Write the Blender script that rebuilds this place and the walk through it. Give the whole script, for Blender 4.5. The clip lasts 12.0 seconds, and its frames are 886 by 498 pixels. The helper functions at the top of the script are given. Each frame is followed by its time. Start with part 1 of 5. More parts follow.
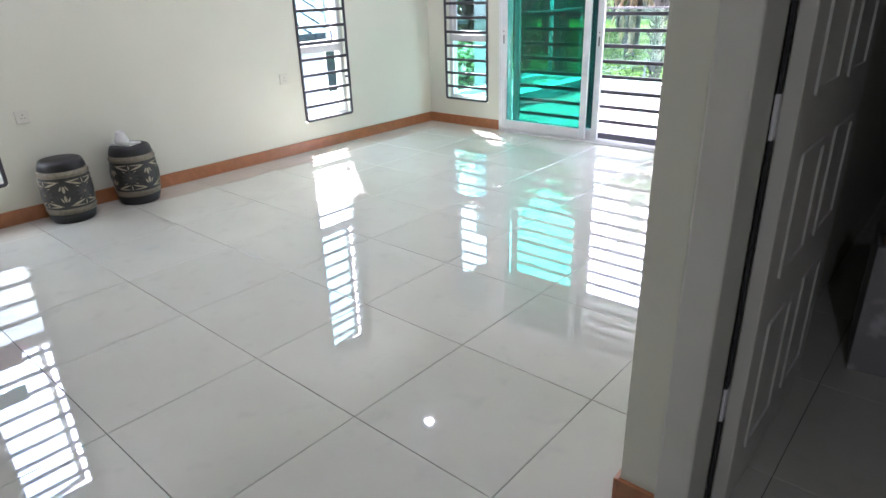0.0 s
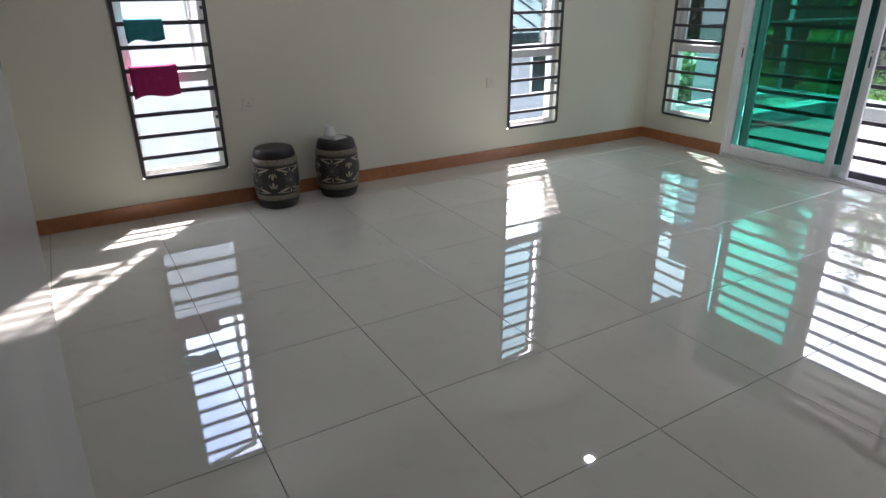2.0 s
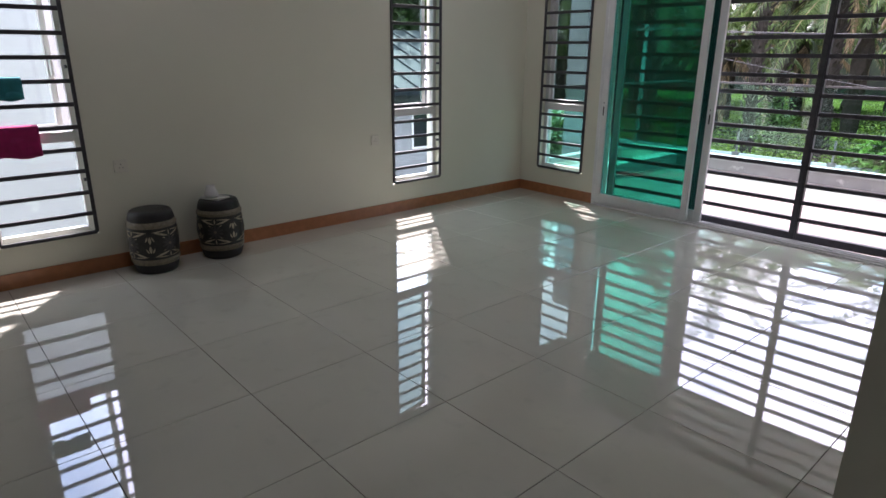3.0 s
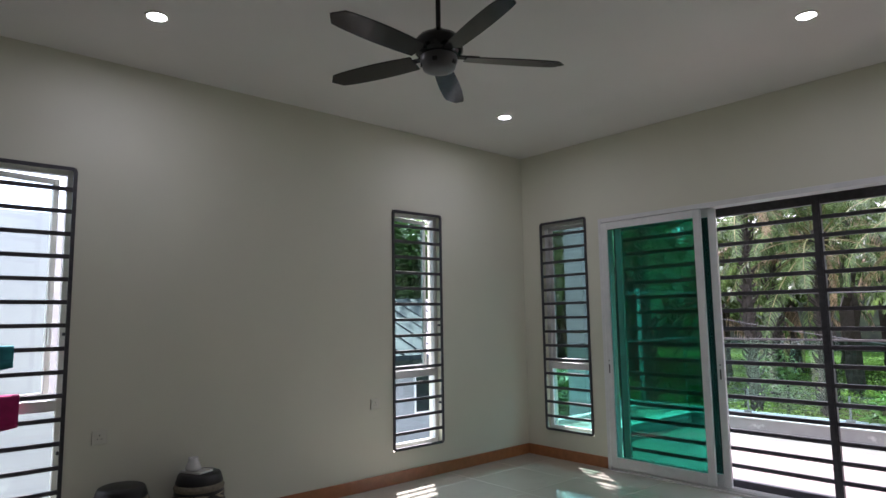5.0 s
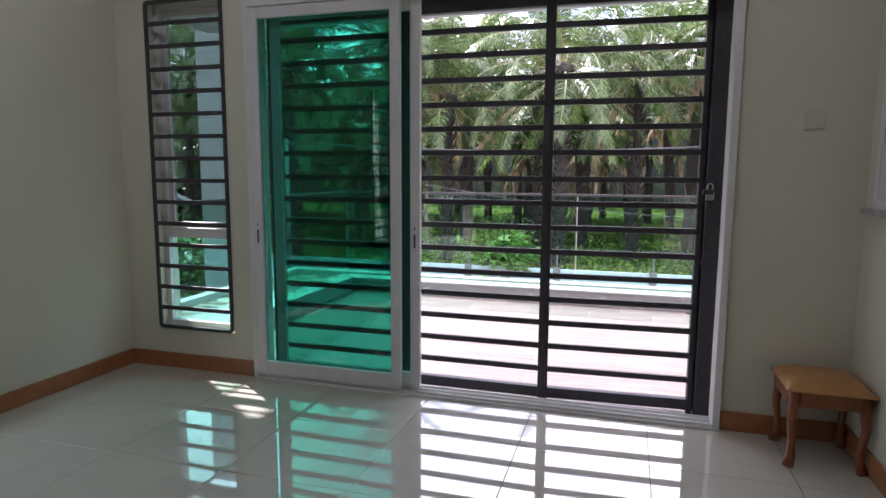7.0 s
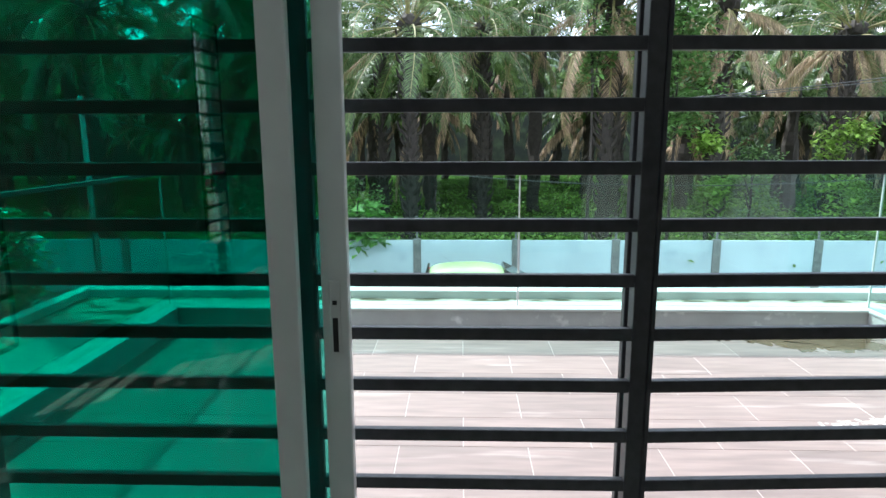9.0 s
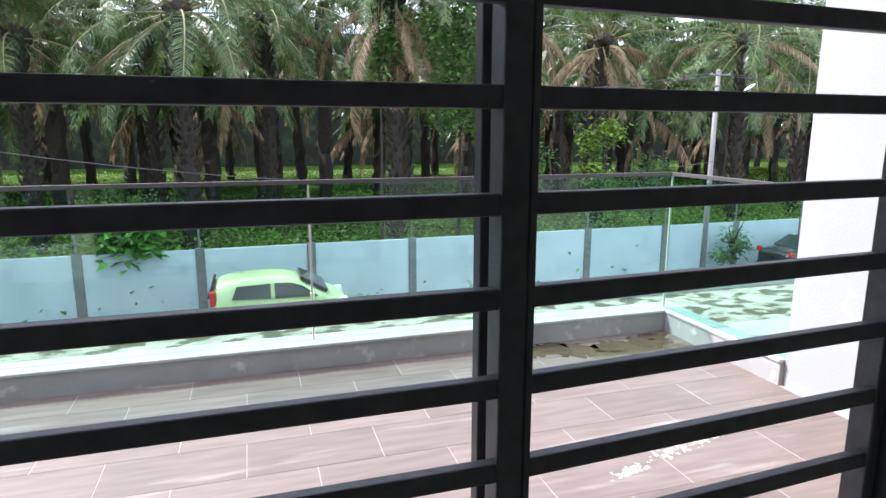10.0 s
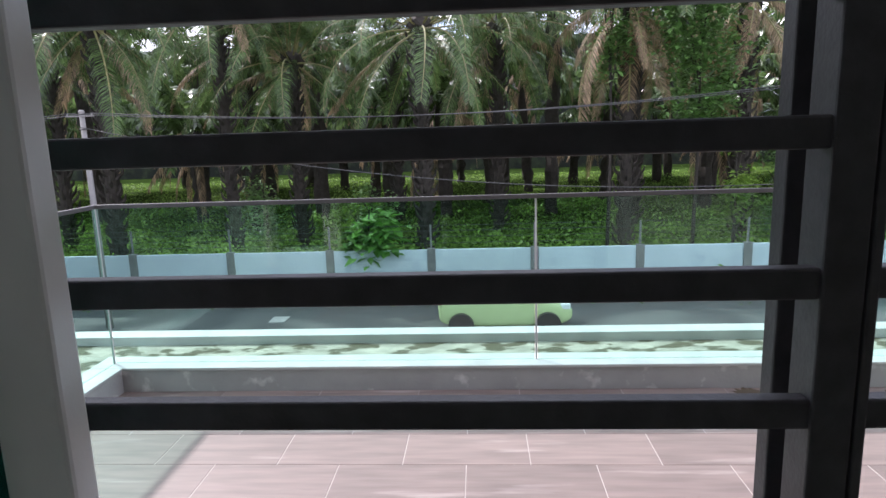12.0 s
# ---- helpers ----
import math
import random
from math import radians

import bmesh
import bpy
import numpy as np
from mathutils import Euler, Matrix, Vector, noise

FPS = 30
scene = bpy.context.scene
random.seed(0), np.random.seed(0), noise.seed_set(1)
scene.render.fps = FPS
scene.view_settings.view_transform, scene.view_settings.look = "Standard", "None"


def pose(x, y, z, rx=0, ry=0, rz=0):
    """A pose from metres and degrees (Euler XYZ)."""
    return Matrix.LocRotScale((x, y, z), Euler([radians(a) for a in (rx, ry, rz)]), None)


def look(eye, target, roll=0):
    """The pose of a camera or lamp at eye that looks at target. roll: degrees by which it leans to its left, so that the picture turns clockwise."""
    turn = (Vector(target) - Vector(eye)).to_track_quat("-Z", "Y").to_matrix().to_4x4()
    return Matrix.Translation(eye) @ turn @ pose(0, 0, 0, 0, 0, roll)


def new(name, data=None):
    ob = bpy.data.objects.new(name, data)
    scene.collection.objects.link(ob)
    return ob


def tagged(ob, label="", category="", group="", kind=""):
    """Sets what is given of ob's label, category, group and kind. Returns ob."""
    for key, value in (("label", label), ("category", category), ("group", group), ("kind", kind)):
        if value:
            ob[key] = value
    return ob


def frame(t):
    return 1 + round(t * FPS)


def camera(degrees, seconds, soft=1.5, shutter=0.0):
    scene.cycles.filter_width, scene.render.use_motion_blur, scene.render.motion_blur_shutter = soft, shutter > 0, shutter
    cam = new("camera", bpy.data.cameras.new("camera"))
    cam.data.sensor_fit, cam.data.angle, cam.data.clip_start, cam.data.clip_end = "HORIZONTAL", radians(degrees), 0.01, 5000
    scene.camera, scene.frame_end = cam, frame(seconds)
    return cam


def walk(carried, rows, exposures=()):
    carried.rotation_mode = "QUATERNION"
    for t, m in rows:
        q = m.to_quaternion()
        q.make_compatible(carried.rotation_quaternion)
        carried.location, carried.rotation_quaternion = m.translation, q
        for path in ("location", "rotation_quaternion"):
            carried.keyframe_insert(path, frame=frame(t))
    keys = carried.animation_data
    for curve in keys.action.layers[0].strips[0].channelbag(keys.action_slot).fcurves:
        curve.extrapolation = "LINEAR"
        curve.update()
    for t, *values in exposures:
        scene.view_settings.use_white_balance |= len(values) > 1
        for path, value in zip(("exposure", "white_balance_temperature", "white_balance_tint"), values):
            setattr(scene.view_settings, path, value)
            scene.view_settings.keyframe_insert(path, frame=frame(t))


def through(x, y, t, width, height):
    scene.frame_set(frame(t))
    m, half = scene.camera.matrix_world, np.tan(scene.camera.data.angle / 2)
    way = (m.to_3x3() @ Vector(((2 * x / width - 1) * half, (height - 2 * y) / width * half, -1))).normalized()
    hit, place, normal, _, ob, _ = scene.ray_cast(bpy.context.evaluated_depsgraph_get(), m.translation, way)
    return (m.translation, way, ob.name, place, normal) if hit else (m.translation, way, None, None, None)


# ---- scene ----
# x runs along the balcony wall, y points out of the house, z is up; origin in the room corner
cam = camera(71.4, 12.0)
PATH = [
    (0, (4.763, -5.248, 1.375), (3.539, -3.869, 0.599), -1.9),
    (0.5, (4.6, -5.131, 1.394), (3.233, -3.899, 0.612), -1.7),
    (1, (4.495, -5.09, 1.408), (2.954, -4.082, 0.628), -2.1),
    (1.5, (4.462, -5.097, 1.41), (2.845, -4.212, 0.635), -1.7),
    (2, (4.444, -5.065, 1.403), (2.857, -4.121, 0.634), -0.5),
    (2.5, (4.433, -5.075, 1.409), (3.019, -3.882, 0.649), 1.2),
    (3, (4.455, -5.091, 1.427), (3.032, -3.825, 0.817), 0.4),
    (3.5, (4.496, -5.12, 1.49), (3.019, -3.814, 1.161), -0.4),
    (3.7, (4.51, -5.139, 1.497), (3.018, -3.823, 1.29), -0.5),
    (5.3, (4.22, -4.84, 1.359), (2.733, -3.524, 1.598), -0.9),
    (5.5, (4.124, -4.71, 1.348), (2.64, -3.372, 1.429), -1.0),
    (6, (3.836, -4.291, 1.314), (2.478, -2.831, 1.152), -0.6),
    (6.5, (3.521, -3.823, 1.3), (2.533, -2.1, 1.069), -0.1),
    (7, (3.198, -3.319, 1.309), (2.629, -1.418, 1.058), 0.3),
    (7.2, (3.077, -3.117, 1.31), (2.606, -1.19, 1.054), 0.2),
    (9, (2.31, -1.301, 1.352), (2.25, 0.664, 0.98), -0.2),
    (9.5, (2.318, -0.906, 1.336), (2.489, 1.051, 0.959), 0.7),
    (10, (2.401, -0.618, 1.37), (2.985, 1.257, 0.99), 0.1),
    (10.5, (2.549, -0.431, 1.397), (3.417, 1.33, 1.017), -0.3),
    (11, (2.549, -0.381, 1.408), (3.411, 1.386, 1.037), -0.6),
    (11.5, (2.462, -0.397, 1.395), (2.812, 1.539, 1.033), -1.8),
    (12, (2.402, -0.431, 1.422), (2.281, 1.532, 1.058), -1.8),
]
walk(cam, [(t, look(e, g, r)) for t, e, g, r in PATH], exposures=[(0, 4.24, 5750, 28), (1.0, 3.42, 5850, 27), (1.6, 3.16, 5900, 28), (2.5, 2.6, 6100, 30), (3.7, 2.24, 6150, 29), (5.3, 2.3, 6050, 28), (6.5, 2.16, 6050, 28), (7.2, 2.12, 6150, 31), (9.0, 1.74, 5750, 7), (9.5, 1.66, 5800, 8), (10.0, 1.46, 5900, 15), (11.0, 1.2, 5900, 20), (11.5, 0.98, 5950, 24), (12.0, 1.1, 6000, 21)])

# ---- light ----
SUN_TO = Vector((-0.74, 0.545, 1.0)).normalized()
world = bpy.data.worlds.new("sky")
scene.world = world
world.use_nodes = True
wn = world.node_tree
sky = wn.nodes.new("ShaderNodeTexSky")
sky.sky_type, sky.sun_disc = "NISHITA", False
sky.sun_elevation = math.asin(SUN_TO.z)
sky.sun_rotation = math.atan2(SUN_TO.x, SUN_TO.y)
sky.dust_density, sky.air_density = 1.0, 1.0
wtc, wno, wra, wmx = (wn.nodes.new(k) for k in ("ShaderNodeTexCoord", "ShaderNodeTexNoise", "ShaderNodeValToRGB", "ShaderNodeMix"))
wno.inputs["Scale"].default_value, wno.inputs["Detail"].default_value = 3.2, 7
wra.color_ramp.elements[0].position, wra.color_ramp.elements[1].position = 0.36, 0.58
wmx.data_type = "RGBA"
wmx.inputs[7].default_value = (9.8, 9.8, 10.0, 1)
wn.links.new(wtc.outputs["Generated"], wno.inputs["Vector"])
wn.links.new(wno.outputs[0], wra.inputs[0])
wn.links.new(wra.outputs[0], wmx.inputs[0])
wn.links.new(sky.outputs[0], wmx.inputs[6])
wn.links.new(wmx.outputs[2], wn.nodes["Background"].inputs[0])
wn.nodes["Background"].inputs[1].default_value = 0.15
sun = new("sun", bpy.data.lights.new("sun", "SUN"))
sun.data.energy, sun.data.angle, sun.data.color = 3.3, radians(1.8), (1, 0.95, 0.87)
sun.matrix_world = look((0, 0, 30), Vector((0, 0, 30)) - SUN_TO)


# ---- materials ----
def material(name, color, rough=0.6, metal=0.0, vary=0.12, scale=6.0, bump=0.15, fine=60.0, stain=None, spec=0.5, coat=0.0, per=None, stretch=(1, 1, 1), spread=0.1):
    m = bpy.data.materials.new(name)
    m.use_nodes = True
    nt, b = m.node_tree, m.node_tree.nodes["Principled BSDF"]
    tc = nt.nodes.new("ShaderNodeTexCoord")
    mp = nt.nodes.new("ShaderNodeMapping")
    mp.inputs["Scale"].default_value = stretch
    geo = nt.nodes.new("ShaderNodeNewGeometry")
    nt.links.new(geo.outputs["Position"], mp.inputs[0])
    n1 = nt.nodes.new("ShaderNodeTexNoise")
    n1.inputs["Scale"].default_value, n1.inputs["Detail"].default_value = scale, 6
    n2 = nt.nodes.new("ShaderNodeTexNoise")
    n2.inputs["Scale"].default_value, n2.inputs["Detail"].default_value = fine, 3
    for n in (n1, n2):
        nt.links.new(mp.outputs[0], n.inputs["Vector"])
    dark = tuple(c * (1 - vary) for c in color)
    lite = tuple(min(1, c * (1 + vary * 0.6)) for c in color)
    ramp = nt.nodes.new("ShaderNodeValToRGB")
    ramp.color_ramp.elements[0].position, ramp.color_ramp.elements[1].position = 0.3, 0.7
    ramp.color_ramp.elements[0].color, ramp.color_ramp.elements[1].color = (*dark, 1), (*lite, 1)
    nt.links.new(n1.outputs[0], ramp.inputs[0])
    out = ramp.outputs[0]
    if stain:
        n3 = nt.nodes.new("ShaderNodeTexNoise")
        n3.inputs["Scale"].default_value, n3.inputs["Detail"].default_value = stain[1], 8
        nt.links.new(mp.outputs[0], n3.inputs["Vector"])
        r3 = nt.nodes.new("ShaderNodeValToRGB")
        r3.color_ramp.elements[0].position, r3.color_ramp.elements[1].position = stain[2], stain[3]
        nt.links.new(n3.outputs[0], r3.inputs[0])
        mx = nt.nodes.new("ShaderNodeMix")
        mx.data_type = "RGBA"
        nt.links.new(r3.outputs[0], mx.inputs[0])
        nt.links.new(out, mx.inputs[6])
        mx.inputs[7].default_value = (*stain[0], 1)
        out = mx.outputs[2]
    if per:
        src = nt.nodes.new("ShaderNodeObjectInfo").outputs["Random"] if per == "object" else geo.outputs["Random Per Island"]
        mr = nt.nodes.new("ShaderNodeMapRange")
        mr.inputs[3].default_value, mr.inputs[4].default_value = 1 - spread, 1 + spread
        nt.links.new(src, mr.inputs[0])
        hs = nt.nodes.new("ShaderNodeHueSaturation")
        nt.links.new(mr.outputs[0], hs.inputs["Value"])
        nt.links.new(out, hs.inputs["Color"])
        out = hs.outputs[0]
    nt.links.new(out, b.inputs["Base Color"])
    rr = nt.nodes.new("ShaderNodeMapRange")
    rr.inputs[3].default_value, rr.inputs[4].default_value = max(0.01, rough * 0.85), min(1, rough * 1.15)
    nt.links.new(n2.outputs[0], rr.inputs[0])
    nt.links.new(rr.outputs[0], b.inputs["Roughness"])
    b.inputs["Metallic"].default_value = metal
    b.inputs["Specular IOR Level"].default_value = spec
    b.inputs["Coat Weight"].default_value = coat
    if bump:
        bp = nt.nodes.new("ShaderNodeBump")
        bp.inputs["Strength"].default_value, bp.inputs["Distance"].default_value = bump, 0.004
        nt.links.new(n2.outputs[0], bp.inputs["Height"])
        nt.links.new(bp.outputs[0], b.inputs["Normal"])
    return m


def glass_material(name, tint, gloss=1.0):
    """A thin tinted pane: clear through, more mirror at grazing angles."""
    m = bpy.data.materials.new(name)
    m.use_nodes = True
    nt = m.node_tree
    nt.nodes.remove(nt.nodes["Principled BSDF"])
    tr, gl, mx, lw, pw = (nt.nodes.new("ShaderNode" + k) for k in ("BsdfTransparent", "BsdfGlossy", "MixShader", "LayerWeight", "Math"))
    tr.inputs[0].default_value = (*tint, 1)
    gl.inputs["Roughness"].default_value = 0.01
    lw.inputs["Blend"].default_value = 0.5
    pw.operation, pw.inputs[1].default_value = "POWER", 5.0
    mul = nt.nodes.new("ShaderNodeMath")
    mul.operation = "MULTIPLY_ADD"
    mul.inputs[1].default_value, mul.inputs[2].default_value = 0.9 * gloss, 0.045 * gloss
    nt.links.new(lw.outputs["Facing"], pw.inputs[0])
    nt.links.new(pw.outputs[0], mul.inputs[0])
    nt.links.new(mul.outputs[0], mx.inputs[0])
    nt.links.new(tr.outputs[0], mx.inputs[1])
    nt.links.new(gl.outputs[0], mx.inputs[2])
    nt.links.new(mx.outputs[0], nt.nodes["Material Output"].inputs[0])
    return m


def leaf_material(name, color, rough=0.45, through=0.35, spread=0.35):
    m = material(name, color, rough, vary=0.3, scale=1.2, bump=0.0, per="island", spread=spread)
    nt = m.node_tree
    b = nt.nodes["Principled BSDF"]
    tl, mx = nt.nodes.new("ShaderNodeBsdfTranslucent"), nt.nodes.new("ShaderNodeMixShader")
    src = b.inputs["Base Color"].links[0].from_socket
    nt.links.new(src, tl.inputs[0])
    mx.inputs[0].default_value = through
    nt.links.new(b.outputs[0], mx.inputs[1])
    nt.links.new(tl.outputs[0], mx.inputs[2])
    nt.links.new(mx.outputs[0], nt.nodes["Material Output"].inputs[0])
    return m


def lamp_material(name, color, power):
    m = bpy.data.materials.new(name)
    m.use_nodes = True
    b = m.node_tree.nodes["Principled BSDF"]
    b.inputs["Emission Color"].default_value = (*color, 1)
    b.inputs["Emission Strength"].default_value = power
    return m


M_WALL = material("wall_paint", (0.70, 0.69, 0.565), 0.55, vary=0.03, scale=1.5, bump=0.12, fine=140, spec=0.3)
M_CEIL = material("ceiling_paint", (0.8, 0.78, 0.74), 0.8, vary=0.03, scale=1.2, bump=0.06, fine=90, spec=0.2)
M_TILE = material("polished_tile", (0.56, 0.555, 0.468), 0.014, vary=0.035, scale=3, bump=0.0, fine=5, spec=1.0, per="object", spread=0.015, stain=((0.47, 0.465, 0.4), 9, 0.58, 0.9), coat=0.55)
M_GROUT = material("tile_grout", (0.16, 0.15, 0.13), 0.8, vary=0.3, scale=10)
M_SKIRT = material("skirting_orange_brown", (0.38, 0.15, 0.058), 0.3, vary=0.15, scale=20, bump=0.05)
M_BLACK = material("black_painted_steel", (0.055, 0.053, 0.057), 0.5, spec=0.45, vary=0.3, scale=30, bump=0.15, fine=160)
M_ALU = material("white_powder_coated_aluminium", (0.74, 0.74, 0.72), 0.35, vary=0.05, scale=12, bump=0.05, fine=200)
M_RUBBER = material("black_rubber", (0.02, 0.02, 0.02), 0.7)
M_TEAL = glass_material("teal_tinted_glass", (0.31, 0.7, 0.63))
M_CLEAR = glass_material("clear_glass", (0.88, 0.95, 0.94), 0.8)
M_AQUA = glass_material("pale_aqua_glass", (0.55, 0.76, 0.74), 0.8)
M_RAILGLASS = glass_material("balustrade_glass", (0.73, 0.88, 0.83), 1.0)
M_PLASTIC_WHITE = material("white_switch_plastic", (0.66, 0.64, 0.54), 0.3, vary=0.02, bump=0)
# Near-black for small dark parts and for shade put into gaps.
M_DARK = material("dark_slot", (0.02, 0.02, 0.02), 0.5, bump=0)
M_STEEL = material("brushed_steel", (0.6, 0.6, 0.6), 0.3, metal=1.0, bump=0.05)
M_EXT = material("white_exterior_paint", (0.38, 0.38, 0.395), 0.7, vary=0.05, scale=1.5, bump=0.2, stain=((0.6, 0.6, 0.6), 2.5, 0.62, 0.85))
M_CURB = material("cement_curb", (0.37, 0.355, 0.345), 0.75, vary=0.15, scale=4, bump=0.3, stain=((0.62, 0.6, 0.58), 7, 0.6, 0.7))
M_COPING = material("white_painted_coping", (0.47, 0.47, 0.455), 0.6, vary=0.12, scale=6)
M_LEDGE = material("stained_concrete_ledge", (0.36, 0.34, 0.28), 0.9, vary=0.35, scale=7, bump=0.5, spec=0.2, stain=((0.085, 0.08, 0.05), 5.0, 0.5, 0.56), stretch=(1, 1.6, 1))
M_PLANK = material("wood_look_tile", (0.2, 0.148, 0.13), 0.5, vary=0.22, scale=5, bump=0.1, fine=40, per="object", spread=0.1, stretch=(0.6, 5, 1), stain=((0.45, 0.38, 0.35), 2.2, 0.6, 0.85))
M_PLANKJOINT = material("pale_tile_joint", (0.4, 0.35, 0.32), 0.8)
M_ASPHALT = material("asphalt", (0.085, 0.085, 0.085), 0.9, vary=0.2, scale=0.8, bump=0.5, fine=40)
M_BOUNDARY = material("boundary_wall_paint", (0.52, 0.56, 0.62), 0.8, vary=0.1, scale=0.9, stain=((0.38, 0.42, 0.48), 1.3, 0.55, 0.85))
M_POST = material("grey_concrete_post", (0.17, 0.16, 0.16), 0.85, vary=0.2)
M_POLE = material("concrete_pole", (0.23, 0.22, 0.21), 0.8, vary=0.1)
M_GRASS = material("rough_grass", (0.055, 0.095, 0.02), 0.95, spec=0.0, vary=0.5, scale=0.35, bump=1.0, fine=6, stain=((0.03, 0.05, 0.014), 0.6, 0.45, 0.65))
M_TRUNK = material("palm_trunk", (0.034, 0.028, 0.022), 0.95, vary=0.4, scale=5, bump=1.0, fine=12)
M_FROND = leaf_material("palm_frond", (0.1, 0.16, 0.052), 0.26, 0.36, 0.6)
M_DRY = leaf_material("dry_frond", (0.32, 0.225, 0.135), 0.65, 0.25, 0.6)
M_RACHIS = material("frond_stalk", (0.22, 0.2, 0.075), 0.6, vary=0.35)
M_LEAF = leaf_material("broad_leaf", (0.12, 0.28, 0.045), 0.5, 0.35)
M_UNDER = leaf_material("undergrowth_leaf", (0.18, 0.3, 0.045), 0.6, 0.4, 0.55)
M_CREEPER = leaf_material("creeper_leaf", (0.11, 0.215, 0.055), 0.4, 0.3, 0.4)
M_WIRE = material("wire", (0.05, 0.05, 0.05), 0.6)
M_CARGREEN = material("pale_green_car_paint", (0.52, 0.60, 0.30), 0.25, vary=0.02, bump=0, coat=0.6)
M_CARBLACK = material("black_car_paint", (0.012, 0.012, 0.016), 0.2, vary=0.02, bump=0, coat=0.6)
M_CARGLASS = material("dark_car_glass", (0.02, 0.025, 0.025), 0.06, vary=0.02, bump=0)
M_TAIL = material("red_lamp_lens", (0.5, 0.02, 0.02), 0.15, bump=0)
M_HEAD = material("clear_lamp_lens", (0.7, 0.72, 0.72), 0.1, bump=0)
M_WOOD = material("varnished_brown_wood", (0.26, 0.083, 0.032), 0.3, vary=0.3, scale=12, stretch=(1, 1, 0.2), bump=0.1)
M_CUSHION = material("tan_leather", (0.52, 0.26, 0.09), 0.42, vary=0.12, scale=14, bump=0.3)
M_DOORLEAF = material("cream_door_paint", (0.6, 0.585, 0.52), 0.4, vary=0.05, scale=5)
M_BLACKGLAZE = material("black_glaze", (0.017, 0.016, 0.015), 0.48, vary=0.3, bump=0.1)
M_CERAMIC = material("white_ceramic", (0.72, 0.71, 0.67), 0.25, vary=0.05)
M_CARDBOARD = material("cardboard", (0.3, 0.19, 0.1), 0.85, vary=0.15)
M_ROOF = material("grey_roof_sheet", (0.05, 0.06, 0.075), 0.5, vary=0.15)
M_SHIRT = material("teal_cloth", (0.02, 0.2, 0.22), 0.9, vary=0.15, scale=30, bump=0.4)
M_PINK = material("magenta_cloth", (0.34, 0.012, 0.10), 0.9, vary=0.15, scale=30, bump=0.4)
M_FAN = material("dark_fan_enamel", (0.012, 0.012, 0.013), 0.16, vary=0.1, bump=0)
M_LIT = lamp_material("lit_diffuser", (0.92, 0.96, 1.0), 25)
# Backdrop colour: the dark between far palms is painted in as blotches.
M_BACKDROP = material("shaded_backdrop_foliage", (0.022, 0.034, 0.014), 0.95, vary=0.8, scale=1.1, bump=0, stain=((0.008, 0.012, 0.007), 0.45, 0.42, 0.56))
M_PUDDLE = material("wet_brown_film", (0.115, 0.082, 0.05), 0.1, vary=0.45, scale=3, bump=0)
M_SPLASH = material("dried_white_paint", (0.47, 0.43, 0.40), 0.8, vary=0.1)
M_RAIL = material("dull_grey_aluminium", (0.07, 0.065, 0.062), 0.6, metal=0.0, vary=0.15, scale=8)
M_DTEAL = glass_material("deep_teal_glass", (0.42, 0.52, 0.5), 0.8)
# Walls darkened to grey: the shade on them is put into the base colour.
M_NEIGH = material("weathered_shaded_render", (0.27, 0.28, 0.28), 0.85, vary=0.15, scale=1.2, stain=((0.2, 0.2, 0.2), 0.8, 0.55, 0.8))


# ---- mesh helpers ----
def bm_box(x0, x1, y0, y1, z0, z1, bevel=0.0, bm=None):
    bm = bm or bmesh.new()
    r = bmesh.ops.create_cube(bm, size=1, matrix=Matrix.Translation(((x0 + x1) / 2, (y0 + y1) / 2, (z0 + z1) / 2)) @ Matrix.Diagonal((abs(x1 - x0), abs(y1 - y0), abs(z1 - z0), 1)))
    if bevel:
        es = {e for v in r["verts"] for e in v.link_edges}
        bmesh.ops.bevel(bm, geom=list(es), offset=bevel, segments=2, affect="EDGES", profile=0.5)
    return bm


def bm_tube(points, radius, sides=8, bm=None, cap=True):
    """A round bar along points; radius is a number or one number a point."""
    bm = bm or bmesh.new()
    pts = [Vector(p) for p in points]
    rings = []
    for i, p in enumerate(pts):
        d = (pts[min(i + 1, len(pts) - 1)] - pts[max(i - 1, 0)]).normalized()
        u = d.orthogonal().normalized() if i == 0 else (rings_u - d * rings_u.dot(d)).normalized()
        rings_u = u
        w = d.cross(u)
        r = radius[i] if isinstance(radius, (list, tuple)) else radius
        rings.append([bm.verts.new(p + r * (math.cos(a) * u + math.sin(a) * w)) for a in (2 * math.pi * k / sides for k in range(sides))])
    for a, b in zip(rings, rings[1:]):
        for k in range(sides):
            bm.faces.new((a[k], a[(k + 1) % sides], b[(k + 1) % sides], b[k]))
    if cap:
        bm.faces.new(rings[0][::-1])
        bm.faces.new(rings[-1])
    return bm


def bm_lathe(profile, sides=32, bm=None):
    """A body of revolution about z from (radius, height) pairs."""
    bm = bm or bmesh.new()
    rings = []
    for r, z in profile:
        rings.append([bm.verts.new((r * math.cos(a), r * math.sin(a), z)) for a in (2 * math.pi * k / sides for k in range(sides))] if r > 1e-5 else [bm.verts.new((0, 0, z))])
    for a, b in zip(rings, rings[1:]):
        for k in range(sides):
            k2 = (k + 1) % sides
            if len(a) == 1 and len(b) > 1:
                bm.faces.new((a[0], b[k2], b[k]))
            elif len(b) == 1 and len(a) > 1:
                bm.faces.new((a[k], a[k2], b[0]))
            elif len(a) > 1:
                bm.faces.new((a[k], a[k2], b[k2], b[k]))
    return bm


